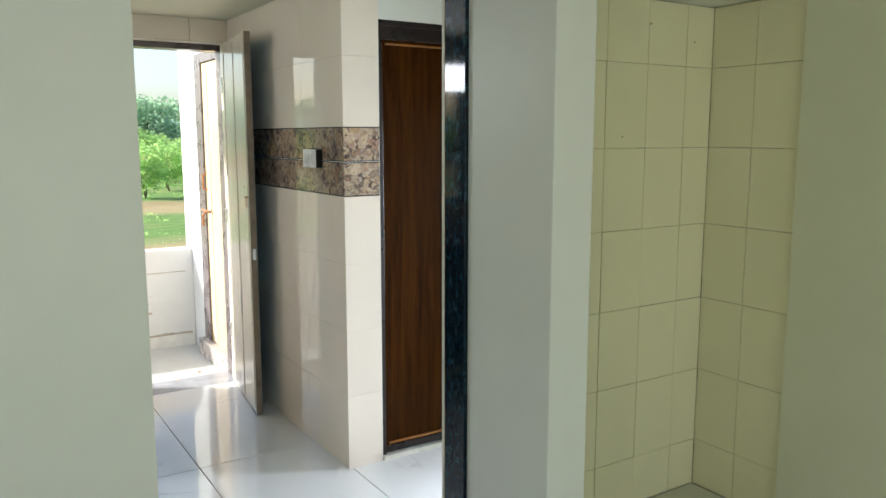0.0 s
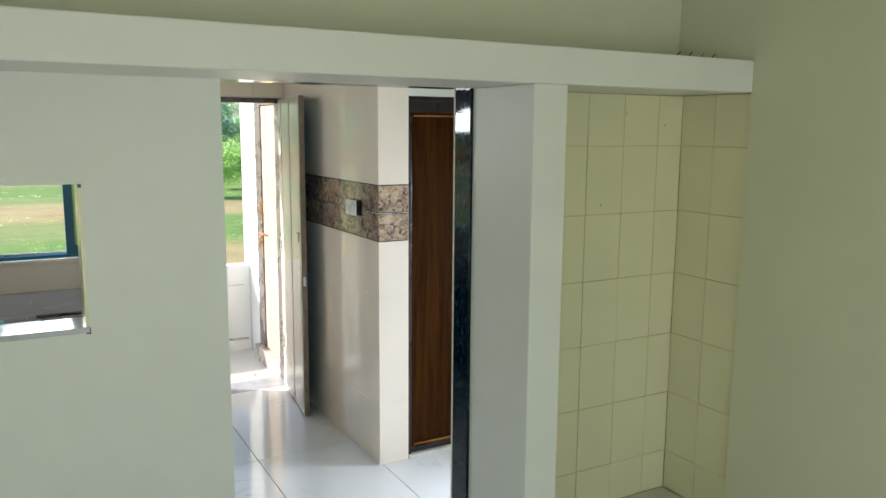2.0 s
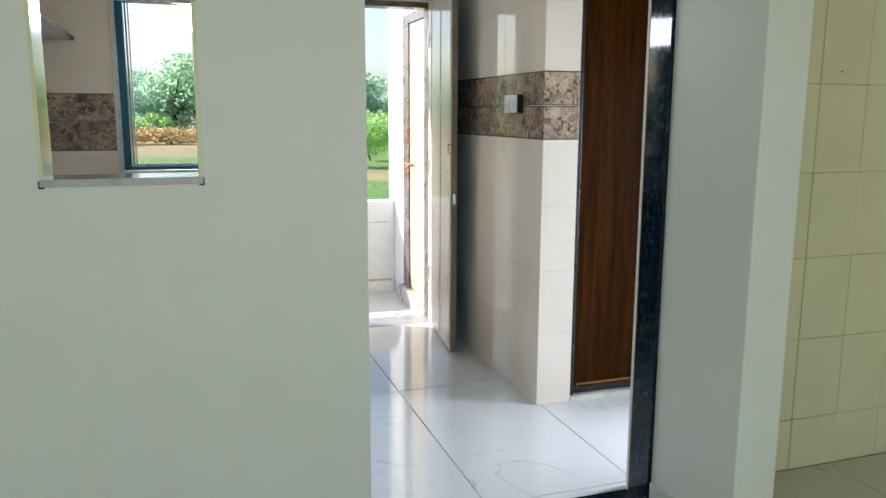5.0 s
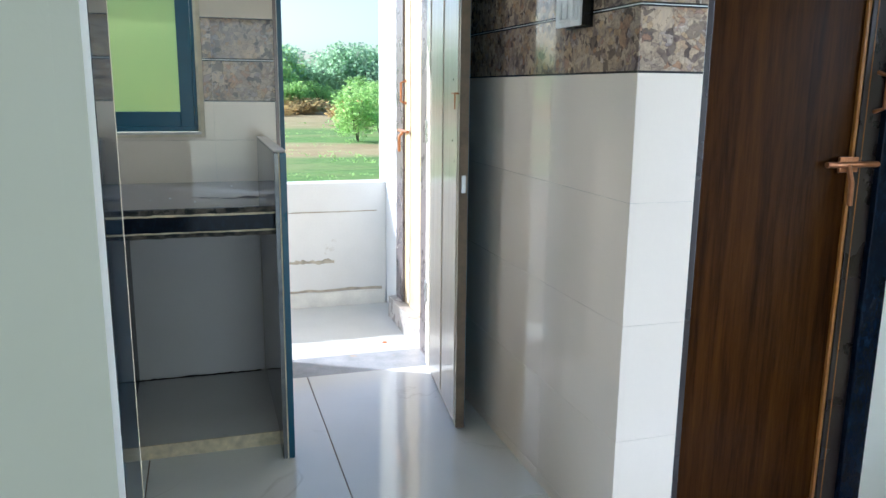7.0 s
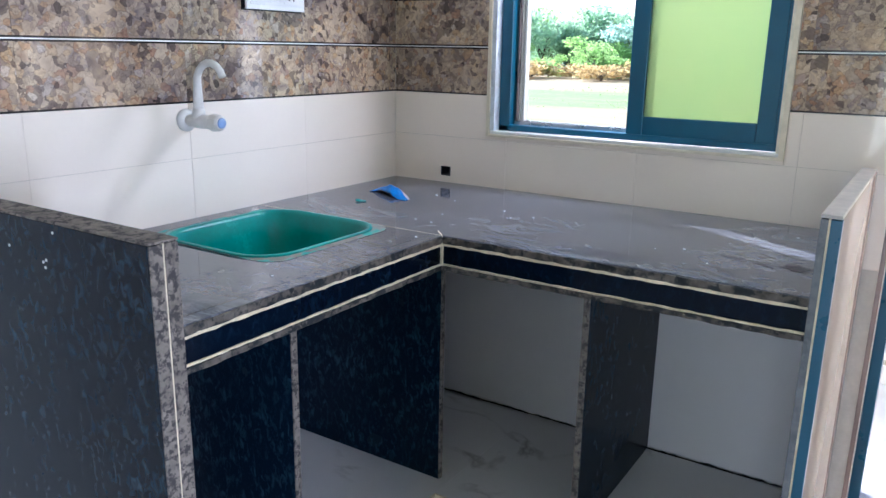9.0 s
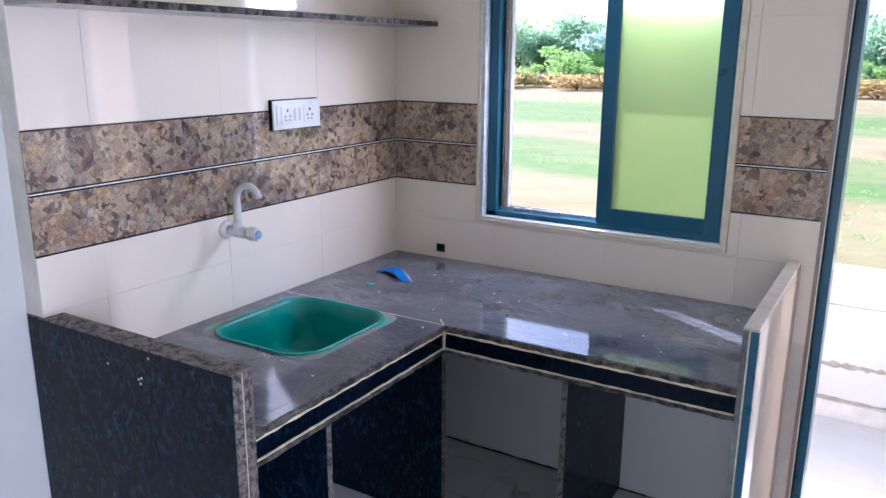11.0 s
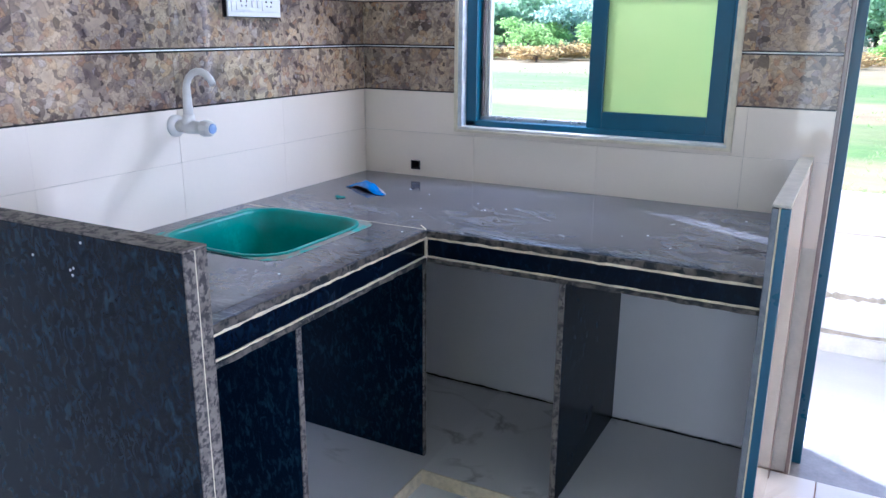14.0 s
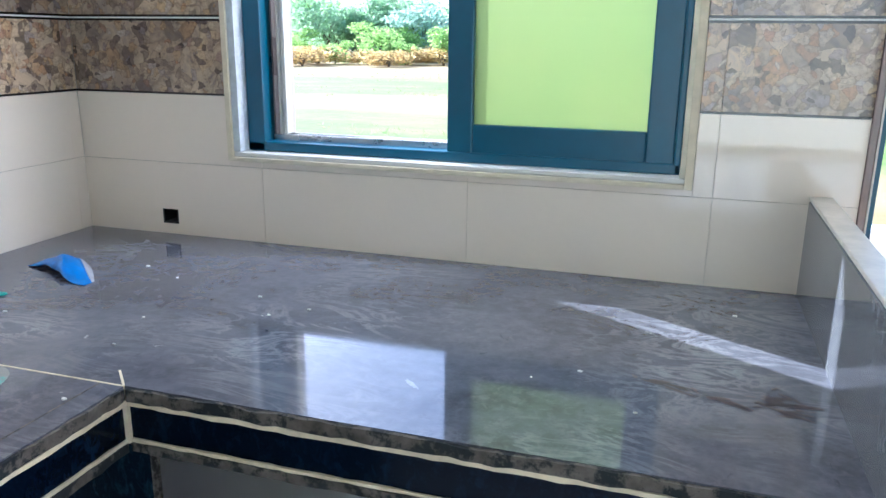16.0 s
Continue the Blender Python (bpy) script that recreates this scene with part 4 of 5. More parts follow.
def switch_plate(name, label, face, at, w, h, deep, sockets):
    """A surface box, deep metres proud, with a plate, sockets or switches; face as for the tiles."""
    ax, up, out = (Vector(c) for c in BASIS[face])
    s = thing(name, label, "switch" if not sockets else "socket")
    s.matrix_world = Matrix.Translation(at) @ Matrix((ax, up, out)).transposed().to_4x4()
    top = deep + 0.007
    part("back_box", boxes((0.002, w - 0.002, 0.002, h - 0.002, 0, deep - 0.0001)), BLACK, s, "black back box")
    part("plate", boxes((0, w, 0, h, deep, top), bevel=0.002), PLASTIC, s)
    part("insert", boxes((0.012, w - 0.012, 0.014, h - 0.014, top, top + 0.0035), bevel=0.001), PLASTIC, s)
    if sockets:
        for cx in (w * 0.26, w * 0.74):
            so = part("socket", boxes((cx - 0.03, cx + 0.03, 0.018, h - 0.018, top + 0.0035, top + 0.0055), bevel=0.001), PLASTIC, s)
            for dx, dy, r in ((0, 0.014, 0.0045), (-0.012, -0.004, 0.0032), (0.012, -0.004, 0.0032), (-0.009, -0.017, 0.0025), (0.009, -0.017, 0.0025)):
                part("pin_hole", tube(bmesh.new(), [(cx + dx, h / 2 + dy, top + 0.005), (cx + dx, h / 2 + dy, top + 0.006)], r, 8), BLACK, so)
        for cx in (w * 0.45, w * 0.55):
            part("rocker", boxes((cx - 0.009, cx + 0.009, 0.026, h - 0.026, top + 0.0035, top + 0.008), bevel=0.002), PLASTIC, s)
    else:
        for k in range(3):
            part("rocker", boxes((0.02 + 0.034 * k, 0.046 + 0.034 * k, 0.02, h - 0.02, top + 0.0035, top + 0.008), bevel=0.002), PLASTIC, s)
    # Black rim draws the plate's contact shadow on the wall.
    part("painted_shadow_rim", boxes((-0.003, w + 0.003, -0.003, h + 0.003, -0.001, 0.003)), BLACK, s)


switch_plate("socket_plate", "white double socket plate on the pebble tiles", "+x", (SINK_X, 4.232, 1.411), 0.232, 0.095, 0.013, True)
switch_plate("switch_plate", "white three-switch plate on the tiled wall", "-x", (RIGHT_X, 3.749, 1.378), 0.14, 0.084, 0.030, False)

shelf = thing("wall_shelf", "thin grey stone shelf on the sink wall", "shelf", (SINK_X, WALL_END, 1.76))
part("board", boxes((0.0, 0.2, 0.0, WIN_Y - WALL_END, 0.0, 0.02), bevel=0.002), plain("grey_shelf_stone", (0.40, 0.385, 0.37), 0.25, 0.2, 14, 0.1), shelf)
part("front_edge", boxes((0.2001, 0.203, 0.0, WIN_Y - WALL_END, 0.001, 0.019)), RAW_EDGE, shelf)


OUT, STEP = -0.12, -0.02   # wash area floor, sill of its side door

# ---- small things on the worktop and floor ----
def crumple(name, label, category, at, w, d, h, material, seed, turn=0.0):
    """A small crumpled sheet: a wavy curled patch with thickness."""
    rng = random.Random(seed)
    bm = bmesh.new()
    nx, ny = 12, 6
    grid = [[bm.verts.new(((i / nx - 0.5) * w * (1 - 0.5 * abs(j / ny - 0.5)), (j / ny - 0.5) * d * (1 - 1.3 * (i / nx - 0.45) ** 2),
                           max(0.001, h * (math.sin(math.pi * j / ny) * (0.55 + 0.45 * math.cos(5 * i / nx)) + rng.uniform(-0.1, 0.1)) * math.sin(math.pi * min(1, i / nx * 0.9 + 0.1))))) for j in range(ny + 1)] for i in range(nx + 1)]
    for i in range(nx):
        for j in range(ny):
            bm.faces.new((grid[i][j], grid[i + 1][j], grid[i + 1][j + 1], grid[i][j + 1]))
    ob = link(name, bm, material, None, "", at)
    ob.rotation_euler = (0, 0, radians(turn))
    sol = ob.modifiers.new("thick", "SOLIDIFY")
    sol.thickness, sol.offset = 0.0015, 1
    return tagged(ob, label, category)




def blue_scrap():
    """A torn strip of plastic film, pointed at one end, arched off the worktop, with a clear fringe behind."""
    def sheet(v0, v1, nv, lift):
        bm = bmesh.new()
        rows = []
        for i in range(17):
            u = i / 16
            wide = 0.034 * math.sin(math.pi * min(1.0, 0.06 + 0.86 * u)) ** 0.8
            arch = 0.026 * math.sin(math.pi * min(1, u * 1.12)) ** 1.3 if u < 0.89 else 0.0
            row = []
            for j in range(nv + 1):
                v = v0 + (v1 - v0) * j / nv
                z = 0.0012 + arch * (1 - 0.55 * v * v) + 0.0022 * math.sin(19 * u + 4 * v) * math.sin(math.pi * u) + lift
                row.append(bm.verts.new((0.19 * u - 0.095, v * wide - 0.05 * u * u + 0.012 * math.sin(5 * u), max(0.0012, z))))
            rows.append(row)
        for p, q in zip(rows, rows[1:]):
            for j in range(nv):
                bm.faces.new((p[j], q[j], q[j + 1], p[j + 1]))
        return bm
    t = thing("plastic_scrap", "crumpled bright blue plastic scrap on the worktop", "scrap", (-0.372, 4.652, TOP + 0.0006))
    for nm, bm, m, lab in (("film", sheet(-1.0, 0.75, 8, 0.0), BLUE_FOIL, ""), ("fringe", sheet(0.76, 1.35, 3, 0.0), SCRAP_EDGE, "clear plastic fringe")):
        o = part(nm, bm, m, t, lab, smooth=True)
        o.modifiers.new("thick", "SOLIDIFY").thickness = 0.001


blue_scrap()
crumple("plastic_scrap", "small teal plastic scrap on the worktop", "scrap", (-0.38, 4.49, TOP + 0.0005), 0.035, 0.022, 0.010, TEAL, 5, 20)
crumple("flower_petal", "small orange petal lying on the wash area floor", "petal", (1.616, 5.65, OUT + 0.001), 0.03, 0.022, 0.008, ORANGE, 7, 30)
rng = random.Random(11)
for cx, cy in ((-0.151, 4.676), (-0.073, 4.481), (0.102, 4.549), (0.11, 4.556), (-0.039, 4.374), (0.024, 4.209), (-0.30, 4.43), (-0.25, 4.72), (0.05, 4.63), (0.16, 4.60), (0.56, 4.46), (0.62, 4.50), (0.70, 4.40), (0.83, 4.80), (-0.02, 3.75)):
    bm = bmesh.new()
    bmesh.ops.create_icosphere(bm, subdivisions=1, radius=rng.uniform(0.0018, 0.004))
    for v in bm.verts:
        v.co = Vector((v.co.x * rng.uniform(0.7, 1.6), v.co.y * rng.uniform(0.7, 1.3), v.co.z * 0.6))
    tagged(link("plaster_crumb", bm, CHALK, None, "", (cx, cy, TOP + 0.001)), "tiny white plaster crumb on the worktop", "crumb", "crumbs on the worktop")


def smear(name, label, material, at, length, width, turn, count, seed):
    """Broken smears dragged over the worktop: slim torn flakes along one line, hardly proud of the stone."""
    rg = random.Random(seed)
    bm = bmesh.new()
    for _ in range(count):
        u, v = rg.gauss(0, 0.28) * length, rg.gauss(0, 0.30) * width
        a, r = rg.uniform(0.006, 0.022), rg.uniform(0.0012, 0.0045)
        tilt = rg.gauss(0, 0.35)
        ring = []
        for k in range(9):
            w = 2 * math.pi * k / 9
            p = Vector((a * math.cos(w) * rg.uniform(0.6, 1.2), r * math.sin(w) * rg.uniform(0.5, 1.4)))
            ring.append((u + p.x * math.cos(tilt) - p.y * math.sin(tilt), v + p.x * math.sin(tilt) + p.y * math.cos(tilt)))
        h = 0.0005 + 0.00001 * len(bm.faces)
        bm.faces.new([bm.verts.new((x, y, h)) for x, y in ring])
    ob = link(name, bm, material, top_w, label, (at[0], at[1], 0))
    ob.rotation_euler = (0, 0, radians(turn))
    tagged(ob, label, "", "", "stuff")


smear("stain", "dark brown dried smear", STAIN, (0.775, 4.479), 0.10, 0.025, -25, 16, 5)
smear("stain", "dark brown dried smear", STAIN, (0.872, 4.479), 0.08, 0.05, -18, 26, 6)

wires = thing("wire_ends", "short dark wire ends poking over the loft slab", "wires", (2.45, 1.956, 2.152), group="")
for k in range(4):
    x = -0.10 + 0.065 * k
    part("wire", tube(bmesh.new(), [(x, 0, -0.002), (x + 0.004, -0.004, 0.008), (x + 0.014, -0.005, 0.012 + 0.003 * (k % 2))], 0.0022, 6), BLACK, wires)

# ---- wash area behind the house ----
# Unseen slab added to block high sun that would reach the right wall.
tagged(link("sun_blocker_slab", boxes((-1.6, 0.85, 5.1575, 5.58, 2.10, 2.18), bevel=0.006), PAINT_OUT), "unseen slab added over the kitchen window to cut off high sun", "sunshade", kind="structure")
tagged(link("wash_floor", boxes((-1.2, 1.81, 5.157, 6.44, -0.35, OUT)), plain("wash_floor_stone", (0.50, 0.50, 0.475), 0.35, 0.1, 4, 0.1, spots=((0.42, 0.36, 0.26), 3.0, 0.62))), "pale stone floor of the wash area", "floor", kind="structure")
low = thing("wall_low", "low white-washed yard wall with grimy stains", "wall", (0, 6.44, 0), "structure")
part("masonry", boxes((-1.2, 1.81, 0.0, 0.11, -0.3, 0.655), bevel=0.008), PAINT_OUT, low)
part("skirting", boxes((-1.2, 1.80, -0.012, -0.001, OUT, -0.03), bevel=0.002), plain("skirting_pale", (0.66, 0.65, 0.61), 0.4, 0.15, 10), low)
stain = plain("damp_stain", (0.38, 0.345, 0.28), 0.95, 0.4, 18, 0.3)
rng = random.Random(4)
for z, x0, x1, n, hh in ((-0.02, -0.2, 1.78, 30, 0.016), (0.165, 0.9, 1.48, 30, 0.022), (0.475, 0.95, 1.75, 16, 0.005)):
    bm = bmesh.new()
    pts = [(x0 + (x1 - x0) * k / n, rng.uniform(0.3, 1.0) * hh, rng.uniform(0.2, 0.8) * hh) for k in range(n + 1)]
    lo = [bm.verts.new((x, -0.003, z - b)) for x, a, b in pts]
    hi = [bm.verts.new((x, -0.003, z + a)) for x, a, b in pts]
    for k in range(n):
        bm.faces.new((lo[k], lo[k + 1], hi[k + 1], hi[k]))
    part("stain", bm, stain, low, "grey-brown damp stain")
side = wall_with_holes("wall_yard_side", "x", 1.81, 0.15, 5.163, 6.62, -0.3, 2.6, [(5.17, 6.13, STEP, 2.1)], PAINT_OUT, "white-washed side wall of the yard with a toilet door")
od = thing("door_3", "cream wood-look toilet door in a dark stone frame", "door", (1.81, 5.17, STEP), "structure")
part("frame", boxes((-0.012, 0.1, 0.80, 0.96, 0.0, 2.13), bevel=0.004), FRAME_STONE, od)
part("frame", boxes((-0.012, 0.1, 0.0, 0.06, 0.0, 2.13), bevel=0.004), FRAME_STONE, od)
part("head", boxes((-0.012, 0.1, 0.06, 0.80, 2.06, 2.13), bevel=0.003), FRAME_STONE, od)
lf = part("leaf", boxes((0.0, 0.03, 0.062, 0.798, 0.03, 2.055), bevel=0.002), timber("light_wood_laminate", (0.45, 0.32, 0.17), (0.68, 0.54, 0.34), 0.3, (14, 14, 0.4)), od)
for y in (0.70, 0.36, 0.12):
    part("stile", boxes((-0.006, -0.0001, y - 0.02, y + 0.02, 0.05, 2.04), bevel=0.002), LEAF_CREAM, lf)
part("latch", tube(tube(bmesh.new(), [(-0.02, 0.66, 1.01), (-0.02, 0.86, 1.01)], 0.009, 8), [(-0.02, 0.75, 1.01), (-0.045, 0.75, 0.98), (-0.045, 0.75, 0.90)], 0.008, 8), METAL_OLD, od)
part("handle", tube(bmesh.new(), [(0.0, 0.77, 1.16), (-0.03, 0.77, 1.17), (-0.03, 0.77, 1.27), (0.0, 0.77, 1.28)], 0.007, 8), METAL_OLD, od)
part("sill", boxes((-0.06, 0.1, 0.0, 0.96, -0.1, 0.028), bevel=0.003), plain("grey_brown_sill_stone", (0.38, 0.34, 0.31), 0.3, 0.2, 9, 0.1), od)
tagged(link("wall_toilet_back", boxes((2.0, 2.1, 5.163, 6.62, -0.3, 2.6)), PAINT_OUT), "plain wall closing the toilet", "wall", kind="structure")

# ---- field, bushes and trees ----
bm = bmesh.new()
bmesh.ops.create_grid(bm, x_segments=60, y_segments=60, size=1.0)
for v in bm.verts:
    x, y = v.co.x, v.co.y
    v.co = Vector((x * abs(x) * 900 + 0.4, y * abs(y) * 900 + 7, 0))
    far = v.co.length
    v.co.z = -0.42 + (0.10 * noise.noise(v.co * 0.13) if 9 < far < 400 and v.co.y > 8 else 0)
tagged(link("ground", bm, GROUND), "dry field with patches of green grass", "ground", kind="structure")


def leaves(bm, centre, radii, count, size, rng):
    """Small bent leaf clumps scattered through an uneven crown."""
    for _ in range(count):
        while True:
            p = Vector((rng.uniform(-1, 1), rng.uniform(-1, 1), rng.uniform(-1, 1)))
            if 0.25 < p.length < 1.0 and noise.noise(p * 2.3 + Vector(centre)) > -0.12 - 0.3 * (1 - p.length):
                break
        c = Vector(centre) + Vector((p.x * radii[0], p.y * radii[1], p.z * radii[2]))
        a = Vector((rng.gauss(0, 1), rng.gauss(0, 1), rng.gauss(0, 0.7))).normalized() * size * rng.uniform(0.6, 1.3)
        b = a.orthogonal().normalized() * size * rng.uniform(0.25, 0.5)
        b = Matrix.Rotation(rng.uniform(0, 6.28), 3, a.normalized()) @ b
        v = [bm.verts.new(c + q) for q in (-a, b, a, -b)]
        bm.faces.new(v)


def build_tree(name, label, seed, height, spread, material, leaf, count, trunk=0.09, bush=False):
    rng = random.Random(seed)
    t = thing(name, label, "bush" if bush else "tree")
    wood = bmesh.new()
    crown = bmesh.new()
    stems = 5 if bush else 1
    for s in range(stems):
        lean = Vector((rng.uniform(-0.3, 0.3), rng.uniform(-0.3, 0.3), 0)) * (2.0 if bush else 1.0)
        h0 = height * (0.35 if bush else 0.3)
        tube(wood, [(0, 0, -0.1), lean * h0 * 0.5 + Vector((0, 0, h0 * 0.5)), lean * h0 + Vector((0, 0, h0))], [trunk, trunk * 0.7, trunk * 0.45], 7)
        for k in range(4 if bush else 8):
            a = rng.uniform(0, 6.28)
            tip = Vector((math.cos(a) * spread * rng.uniform(0.4, 0.85), math.sin(a) * spread * rng.uniform(0.4, 0.85), height * rng.uniform(0.2, 0.86)))
            base = lean * h0 * rng.uniform(0.5, 1) + Vector((0, 0, h0 * rng.uniform(0.5, 1)))
            tube(wood, [base, (base + tip) / 2 + Vector((0, 0, 0.1 * height)), tip], [trunk * 0.4, trunk * 0.25, trunk * 0.1], 5)
            leaves(crown, tip, (spread * rng.uniform(0.3, 0.5), spread * rng.uniform(0.3, 0.5), height * rng.uniform(0.14, 0.22)), count // (stems * (4 if bush else 8)), leaf, rng)
    leaves(crown, (0, 0, height * 0.48), (spread * 0.8, spread * 0.8, height * 0.42), count // 2, leaf, rng)
    part("trunk", wood, BARK, t)
    part("crown", crown, material, t)
    return t


tree_a = build_tree("tree", "broad green field tree", 1, 4.6, 2.9, GREEN_A, 0.16, 2600, 0.13)
tree_b = build_tree("tree", "dark green rounded thorn tree", 2, 3.8, 2.7, GREEN_C, 0.15, 2600, 0.11)
tree_c = build_tree("tree", "light green open-crowned tree", 3, 4.2, 2.3, GREEN_B, 0.15, 2200, 0.10)
bush_a = build_tree("bush", "bright lime-green bush in the field", 4, 2.3, 1.1, GREEN_B, 0.075, 2400, 0.03, True)
bush_b = build_tree("bush", "dry brown brush at the field edge", 5, 1.3, 1.3, DRY, 0.10, 900, 0.03, True)
rng = random.Random(21)
tree_a.location, tree_b.location, tree_c.location = (-9, 58, -0.45), (-2, 62, -0.45), (4.5, 56, -0.45)
bush_a.location, bush_b.location = (5.45, 26.0, -0.42), (7.5, 37, -0.42)
bush_a.scale = (0.8, 0.8, 0.85)
for k in range(95):
    src = (tree_a, tree_b, tree_c)[rng.choice((0, 0, 1, 1, 2))]
    x, y = -62 + 1.5 * k + rng.uniform(-1.5, 1.5), rng.uniform(58, 76)
    s = rng.uniform(0.85, 1.45)
    src.scale = (s, s, s * rng.uniform(0.85, 1.1))
    tagged(copy_thing(src, pose(x, y, -0.45, 0, 0, rng.uniform(0, 360))), group="trees at the field edge")
for o in (tree_a, tree_b, tree_c):
    o.scale = (1, 1, 1)
for k in range(44):
    s = rng.uniform(0.30, 0.72)
    tree_c.scale = (s * 1.4, s * 1.4, s)
    tagged(copy_thing(tree_c, pose(-48 + 2.1 * k + rng.uniform(-1.5, 1.5), rng.uniform(50, 60), -0.5, 0, 0, rng.uniform(0, 360))), "pale green scrub at the field edge", "bush", "scrub at the field edge")
tree_c.scale = (1, 1, 1)
for k in range(2):
    x, y = -24 + 36 * k + rng.uniform(-2, 2), rng.uniform(34, 38)
    copy_thing(bush_b, pose(x, y, -0.42, 0, 0, rng.uniform(0, 360)))
for k in range(60):
    s = rng.uniform(0.7, 1.25)
    bush_b.scale = (s * 1.4, s * 1.2, s * 0.75)
    tagged(copy_thing(bush_b, pose(-50 + 1.7 * k + rng.uniform(-0.8, 0.8), rng.uniform(46, 52), -0.44, 0, 0, rng.uniform(0, 360))), "dry ochre brush below the field trees", "bush", "brush at the field edge")
bush_b.scale = (1, 1, 1)
for x, y in ((7.0, 29.5), (8.2, 31.0), (-6, 38)):
    copy_thing(bush_a, pose(x, y, -0.42, 0, 0, 40 * x))
bm = bmesh.new()
for _ in range(4200):
    y = 6.9 + 34 * rng.random() ** 1.7
    x = rng.uniform(-0.62, 0.42) * (y - 1) + 0.8
    if noise.noise(Vector((x * 0.22, y * 0.5, 3.0))) < 0.05:
        continue
    g = noise.noise(Vector((x, y, 0)) * 0.13) * 0.10 - 0.44
    for _ in range(3):
        a, h, w = rng.uniform(0, 6.28), rng.uniform(0.03, 0.08), rng.uniform(0.004, 0.009) * (1 + y * 0.06)
        dx, dy = math.cos(a) * 0.05, math.sin(a) * 0.05
        bm.faces.new([bm.verts.new(q) for q in ((x + dx - w, y + dy, g), (x + dx + w, y + dy, g), (x + dx * 2.2, y + dy * 2.2, g + h))])
tagged(link("grass", bm, GREEN_B), "tufts of green grass in the dry field", "grass", kind="stuff")

# ---- tiles, last ----
K_ROWS = [0.752, 1.012, 1.163, 1.319, 1.474, 1.78, 2.085, KZ]
k_mat = lambda r: PEBBLE if r in (2, 3) else TILE_WHITE
UNDER = wall_paint("rough_white_plaster", (0.78, 0.75, 0.74))
link("plaster_panel", boxes((SINK_X + 0.002, 0.938, WIN_Y - 0.0005, WIN_Y + 0.0058, 0.052, 0.751)), UNDER, wall_window)
link("plaster_panel", boxes((SINK_X - 0.0058, SINK_X, WALL_END, WIN_Y - 0.002, 0.0, 0.751)), UNDER, wall_sink)
lay(wall_window, "-y", WIN_Y + 0.006, steps(SINK_X, 1.018, 0.327, 0.455), K_ROWS, k_mat, gap=0.0003, bevel=0.0004,
    holes=[(-0.204, 0.747, 1.0245, 2.2), (SINK_X, -0.128, 0.752, 1.012)])
pierced = boxes((SINK_X, -0.388, WIN_Y, WIN_Y + 0.006, 0.7526, 1.0114), (-0.348, -0.1286, WIN_Y, WIN_Y + 0.006, 0.7526, 1.0114),
                (-0.388, -0.348, WIN_Y, WIN_Y + 0.006, 0.7526, 0.872), (-0.388, -0.348, WIN_Y, WIN_Y + 0.006, 0.905, 1.0114))
link("tile", pierced, TILE_WHITE, wall_window)
lay(wall_window, "-y", WIN_Y + 0.006, [1.018, 1.47, RIGHT_X], [2.07, KZ], lambda r: TILE_WHITE)
lay(wall_sink, "+x", SINK_X - 0.006, steps(WALL_END, WIN_Y, 3.579, 0.4485), K_ROWS, k_mat, gap=0.0003, bevel=0.0004)
R_ROWS = [0.0, 0.04, 0.345, 0.65, 0.955, 1.26, 1.41, 1.56, 1.865, KZ]
r_mat = lambda r: PEBBLE if r in (5, 6) else TILE_WHITE
lay(wall_right, "-x", RIGHT_X + 0.006, steps(RET_Y, WIN_Y, 3.38 + 0.457, 0.457), R_ROWS, r_mat, gap=0.0003, bevel=0.0004)
lay(strip, "-y", RET_Y + 0.006, [RIGHT_X, 1.868], R_ROWS, r_mat, gap=0.0003, bevel=0.0004)
for par, rows in ((wall_window, [(SINK_X, -0.204, 1), (0.747, 1.016, 1)]),):
    for z in (1.163, 1.319 - 0.004, 1.319 + 0.004, 1.474):
        for a0, a1, _ in rows:
            link("border_line", boxes((a0, a1, WIN_Y - 0.0012, WIN_Y + 0.003, z - 0.0022, z + 0.0022)), BLACK, par)
    for a0, a1, _ in rows:
        link("border_line", boxes((a0, a1, WIN_Y - 0.0010, WIN_Y + 0.003, 1.319 - 0.0017, 1.319 + 0.0017)), PLASTIC, par)
for z, m, hh in ((1.163, BLACK, 0.0022), (1.315, BLACK, 0.0022), (1.319, PLASTIC, 0.0017), (1.323, BLACK, 0.0022), (1.474, BLACK, 0.0022)):
    link("border_line", boxes((SINK_X - 0.003, SINK_X + 0.0012, WALL_END, WIN_Y - 0.002, z - hh, z + hh)), m, wall_sink)
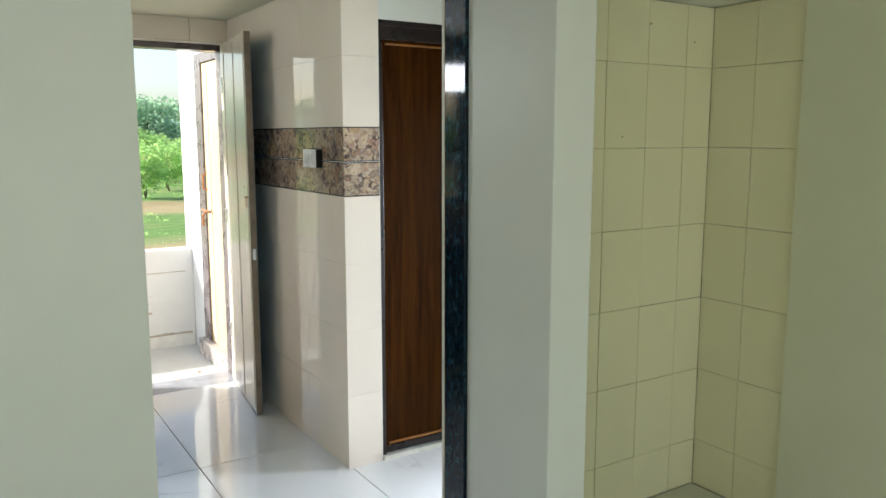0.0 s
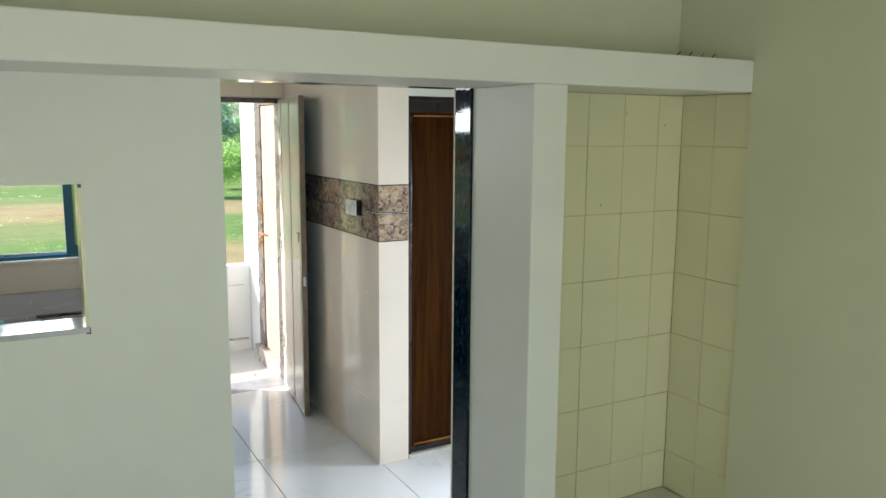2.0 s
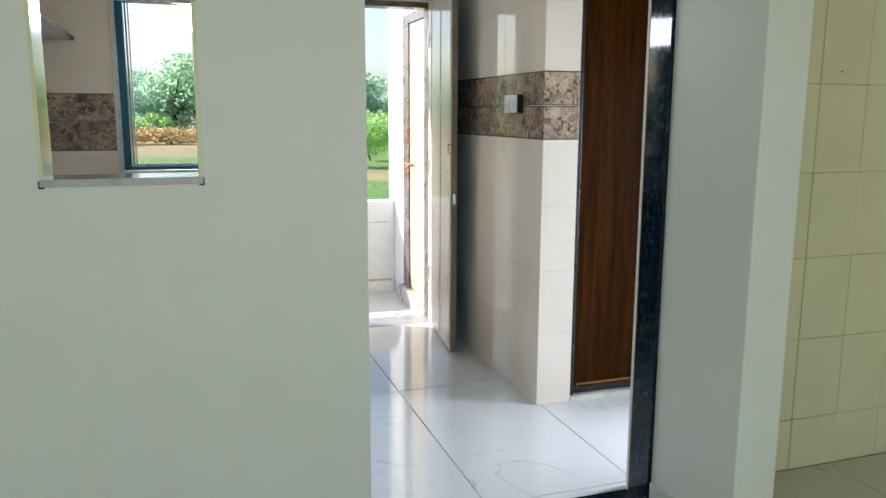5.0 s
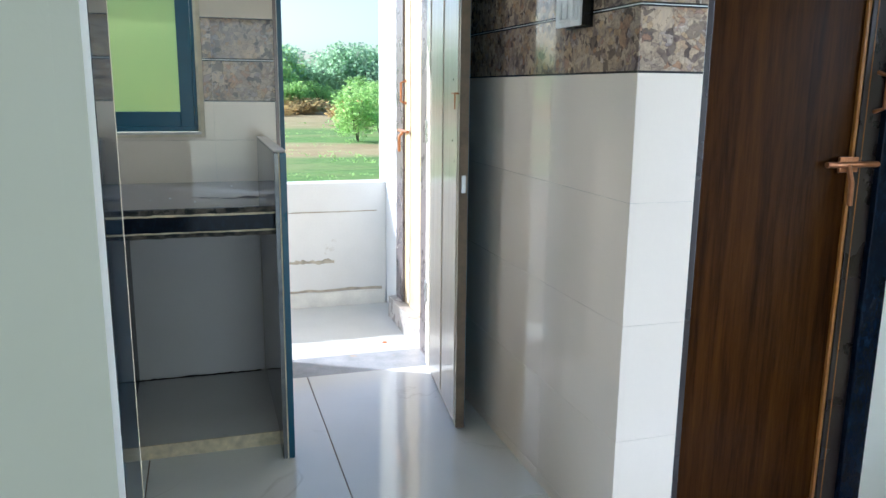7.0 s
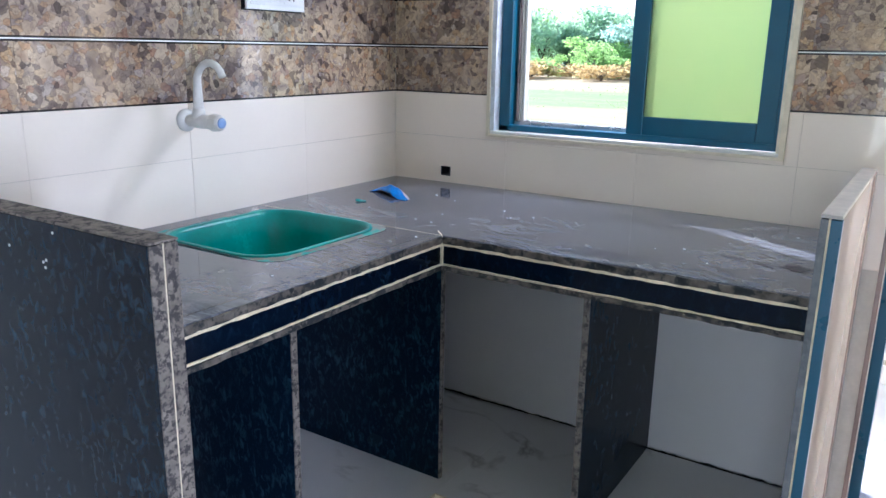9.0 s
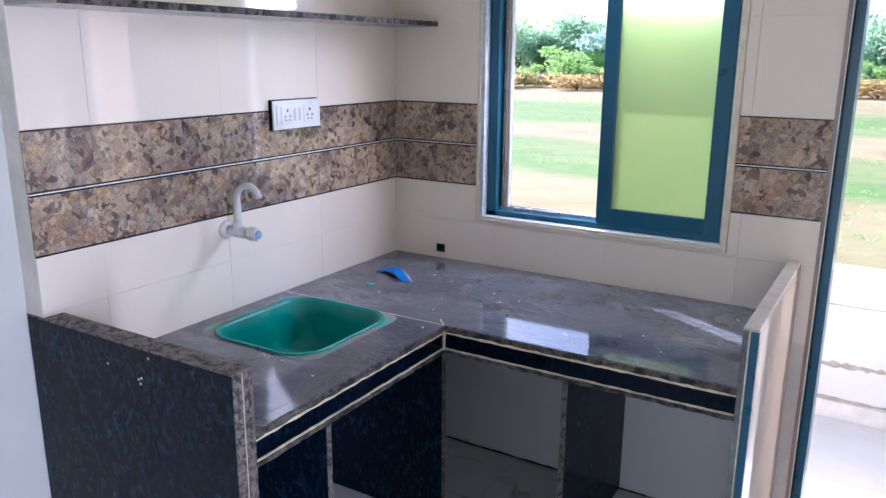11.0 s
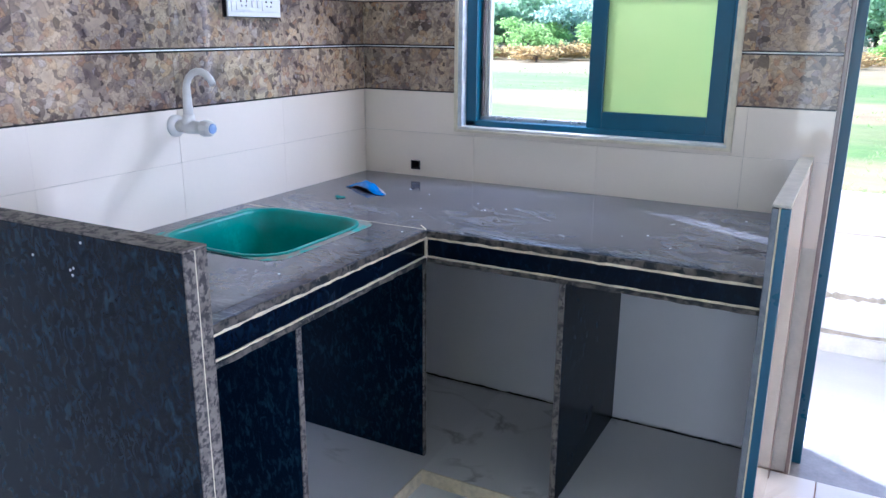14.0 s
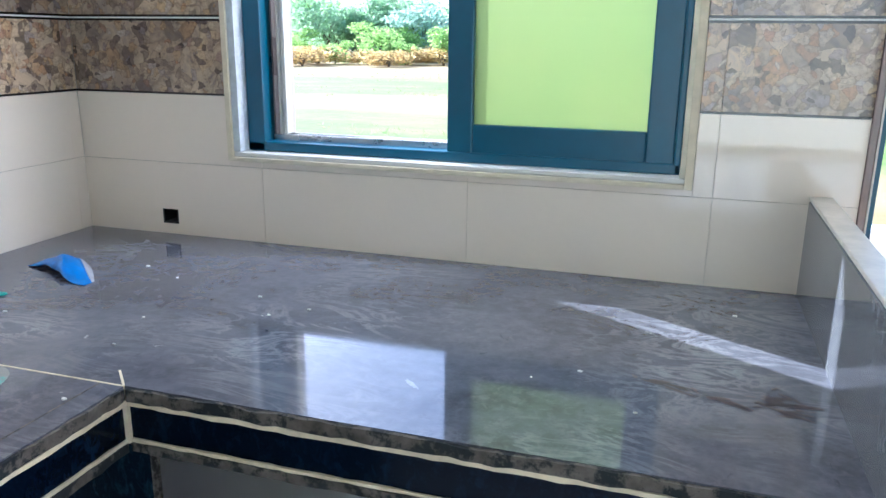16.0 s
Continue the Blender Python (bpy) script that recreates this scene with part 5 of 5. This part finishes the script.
for z, m, hh in ((1.26, BLACK, 0.0025), (1.407, BLACK, 0.002), (1.41, PLASTIC, 0.0014), (1.413, BLACK, 0.002), (1.56, BLACK, 0.0025)):
    link("border_line", boxes((RIGHT_X - 0.0012, RIGHT_X + 0.003, RET_Y, WIN_Y, z - hh, z + hh)), m, wall_right)
    link("border_line", boxes((RIGHT_X + 0.001, 1.866, RET_Y - 0.0012, RET_Y + 0.003, z - hh, z + hh)), m, strip)
# niche: cream tiles on the back and side, a tiled ledge at its foot
NB = 2.355
back = tagged(link("wall_niche_back", boxes((1.809, 2.8155, NB + 0.006, HALL_Y - 0.0005, -0.1, 2.017)), GROUT_DARK), "back of the niche in cream tiles with dark joints", "wall", kind="structure")
N_ROWS = [0.06, 0.257, 0.564, 0.868, 1.172, 1.477, 1.785, 2.016]
lay(back, "-y", NB + 0.006, steps(1.809, 2.81, 2.81 - 0.15, 0.2085), N_ROWS, lambda r: TILE_CREAM, gap=0.0009, jitter=0.0012)
lay(wall_niche, "-x", 2.816, [FIN_Y + 0.006, 2.158, NB], N_ROWS, lambda r: TILE_CREAM, gap=0.0009, jitter=0.0012)
ledge = tagged(link("niche_ledge", boxes((1.809, 2.794, 1.93, NB, -0.006, 0.054), bevel=0.001), GROUT_DARK), "low tiled ledge on the floor of the niche", "ledge", kind="structure")
lay(ledge, "+z", 0.054, [1.81, 2.43, 2.808], [1.928, NB], lambda r: TILE_LEDGE)
lay(ledge, "-y", 1.93, [1.81, 2.43, 2.794], [0.0, 0.06], lambda r: TILE_WHITE)
for hx, hz in ((2.46, 1.93), (2.33, 1.52), (2.70, 1.88)):
    link("nail_hole", tube(bmesh.new(), [(hx, NB - 0.0008, hz), (hx, NB + 0.004, hz)], 0.003, 8), BLACK, back)
for hy, hz in ((2.18, 1.93), (2.10, 1.50)):
    link("nail_hole", tube(bmesh.new(), [(2.8093, hy, hz), (2.814, hy, hz)], 0.003, 8), BLACK, wall_niche)
# floors of large polished tiles
lay(floor, "+z", -0.006, steps(SINK_X - 0.07, 2.816, 1.113, 0.6), steps(2.51, 4.945, 3.763, 1.2), lambda r: TILE_FLOOR, gap=0.0018, jitter=0.0002)
lay(floor, "+z", -0.006, steps(-2.1, 2.795, 1.113, 0.6), steps(-3.2, 2.36, 1.1, 1.2), lambda r: TILE_FLOOR, gap=0.001, jitter=0.0002, holes=[(1.809, 2.81, 1.94, 2.4)])
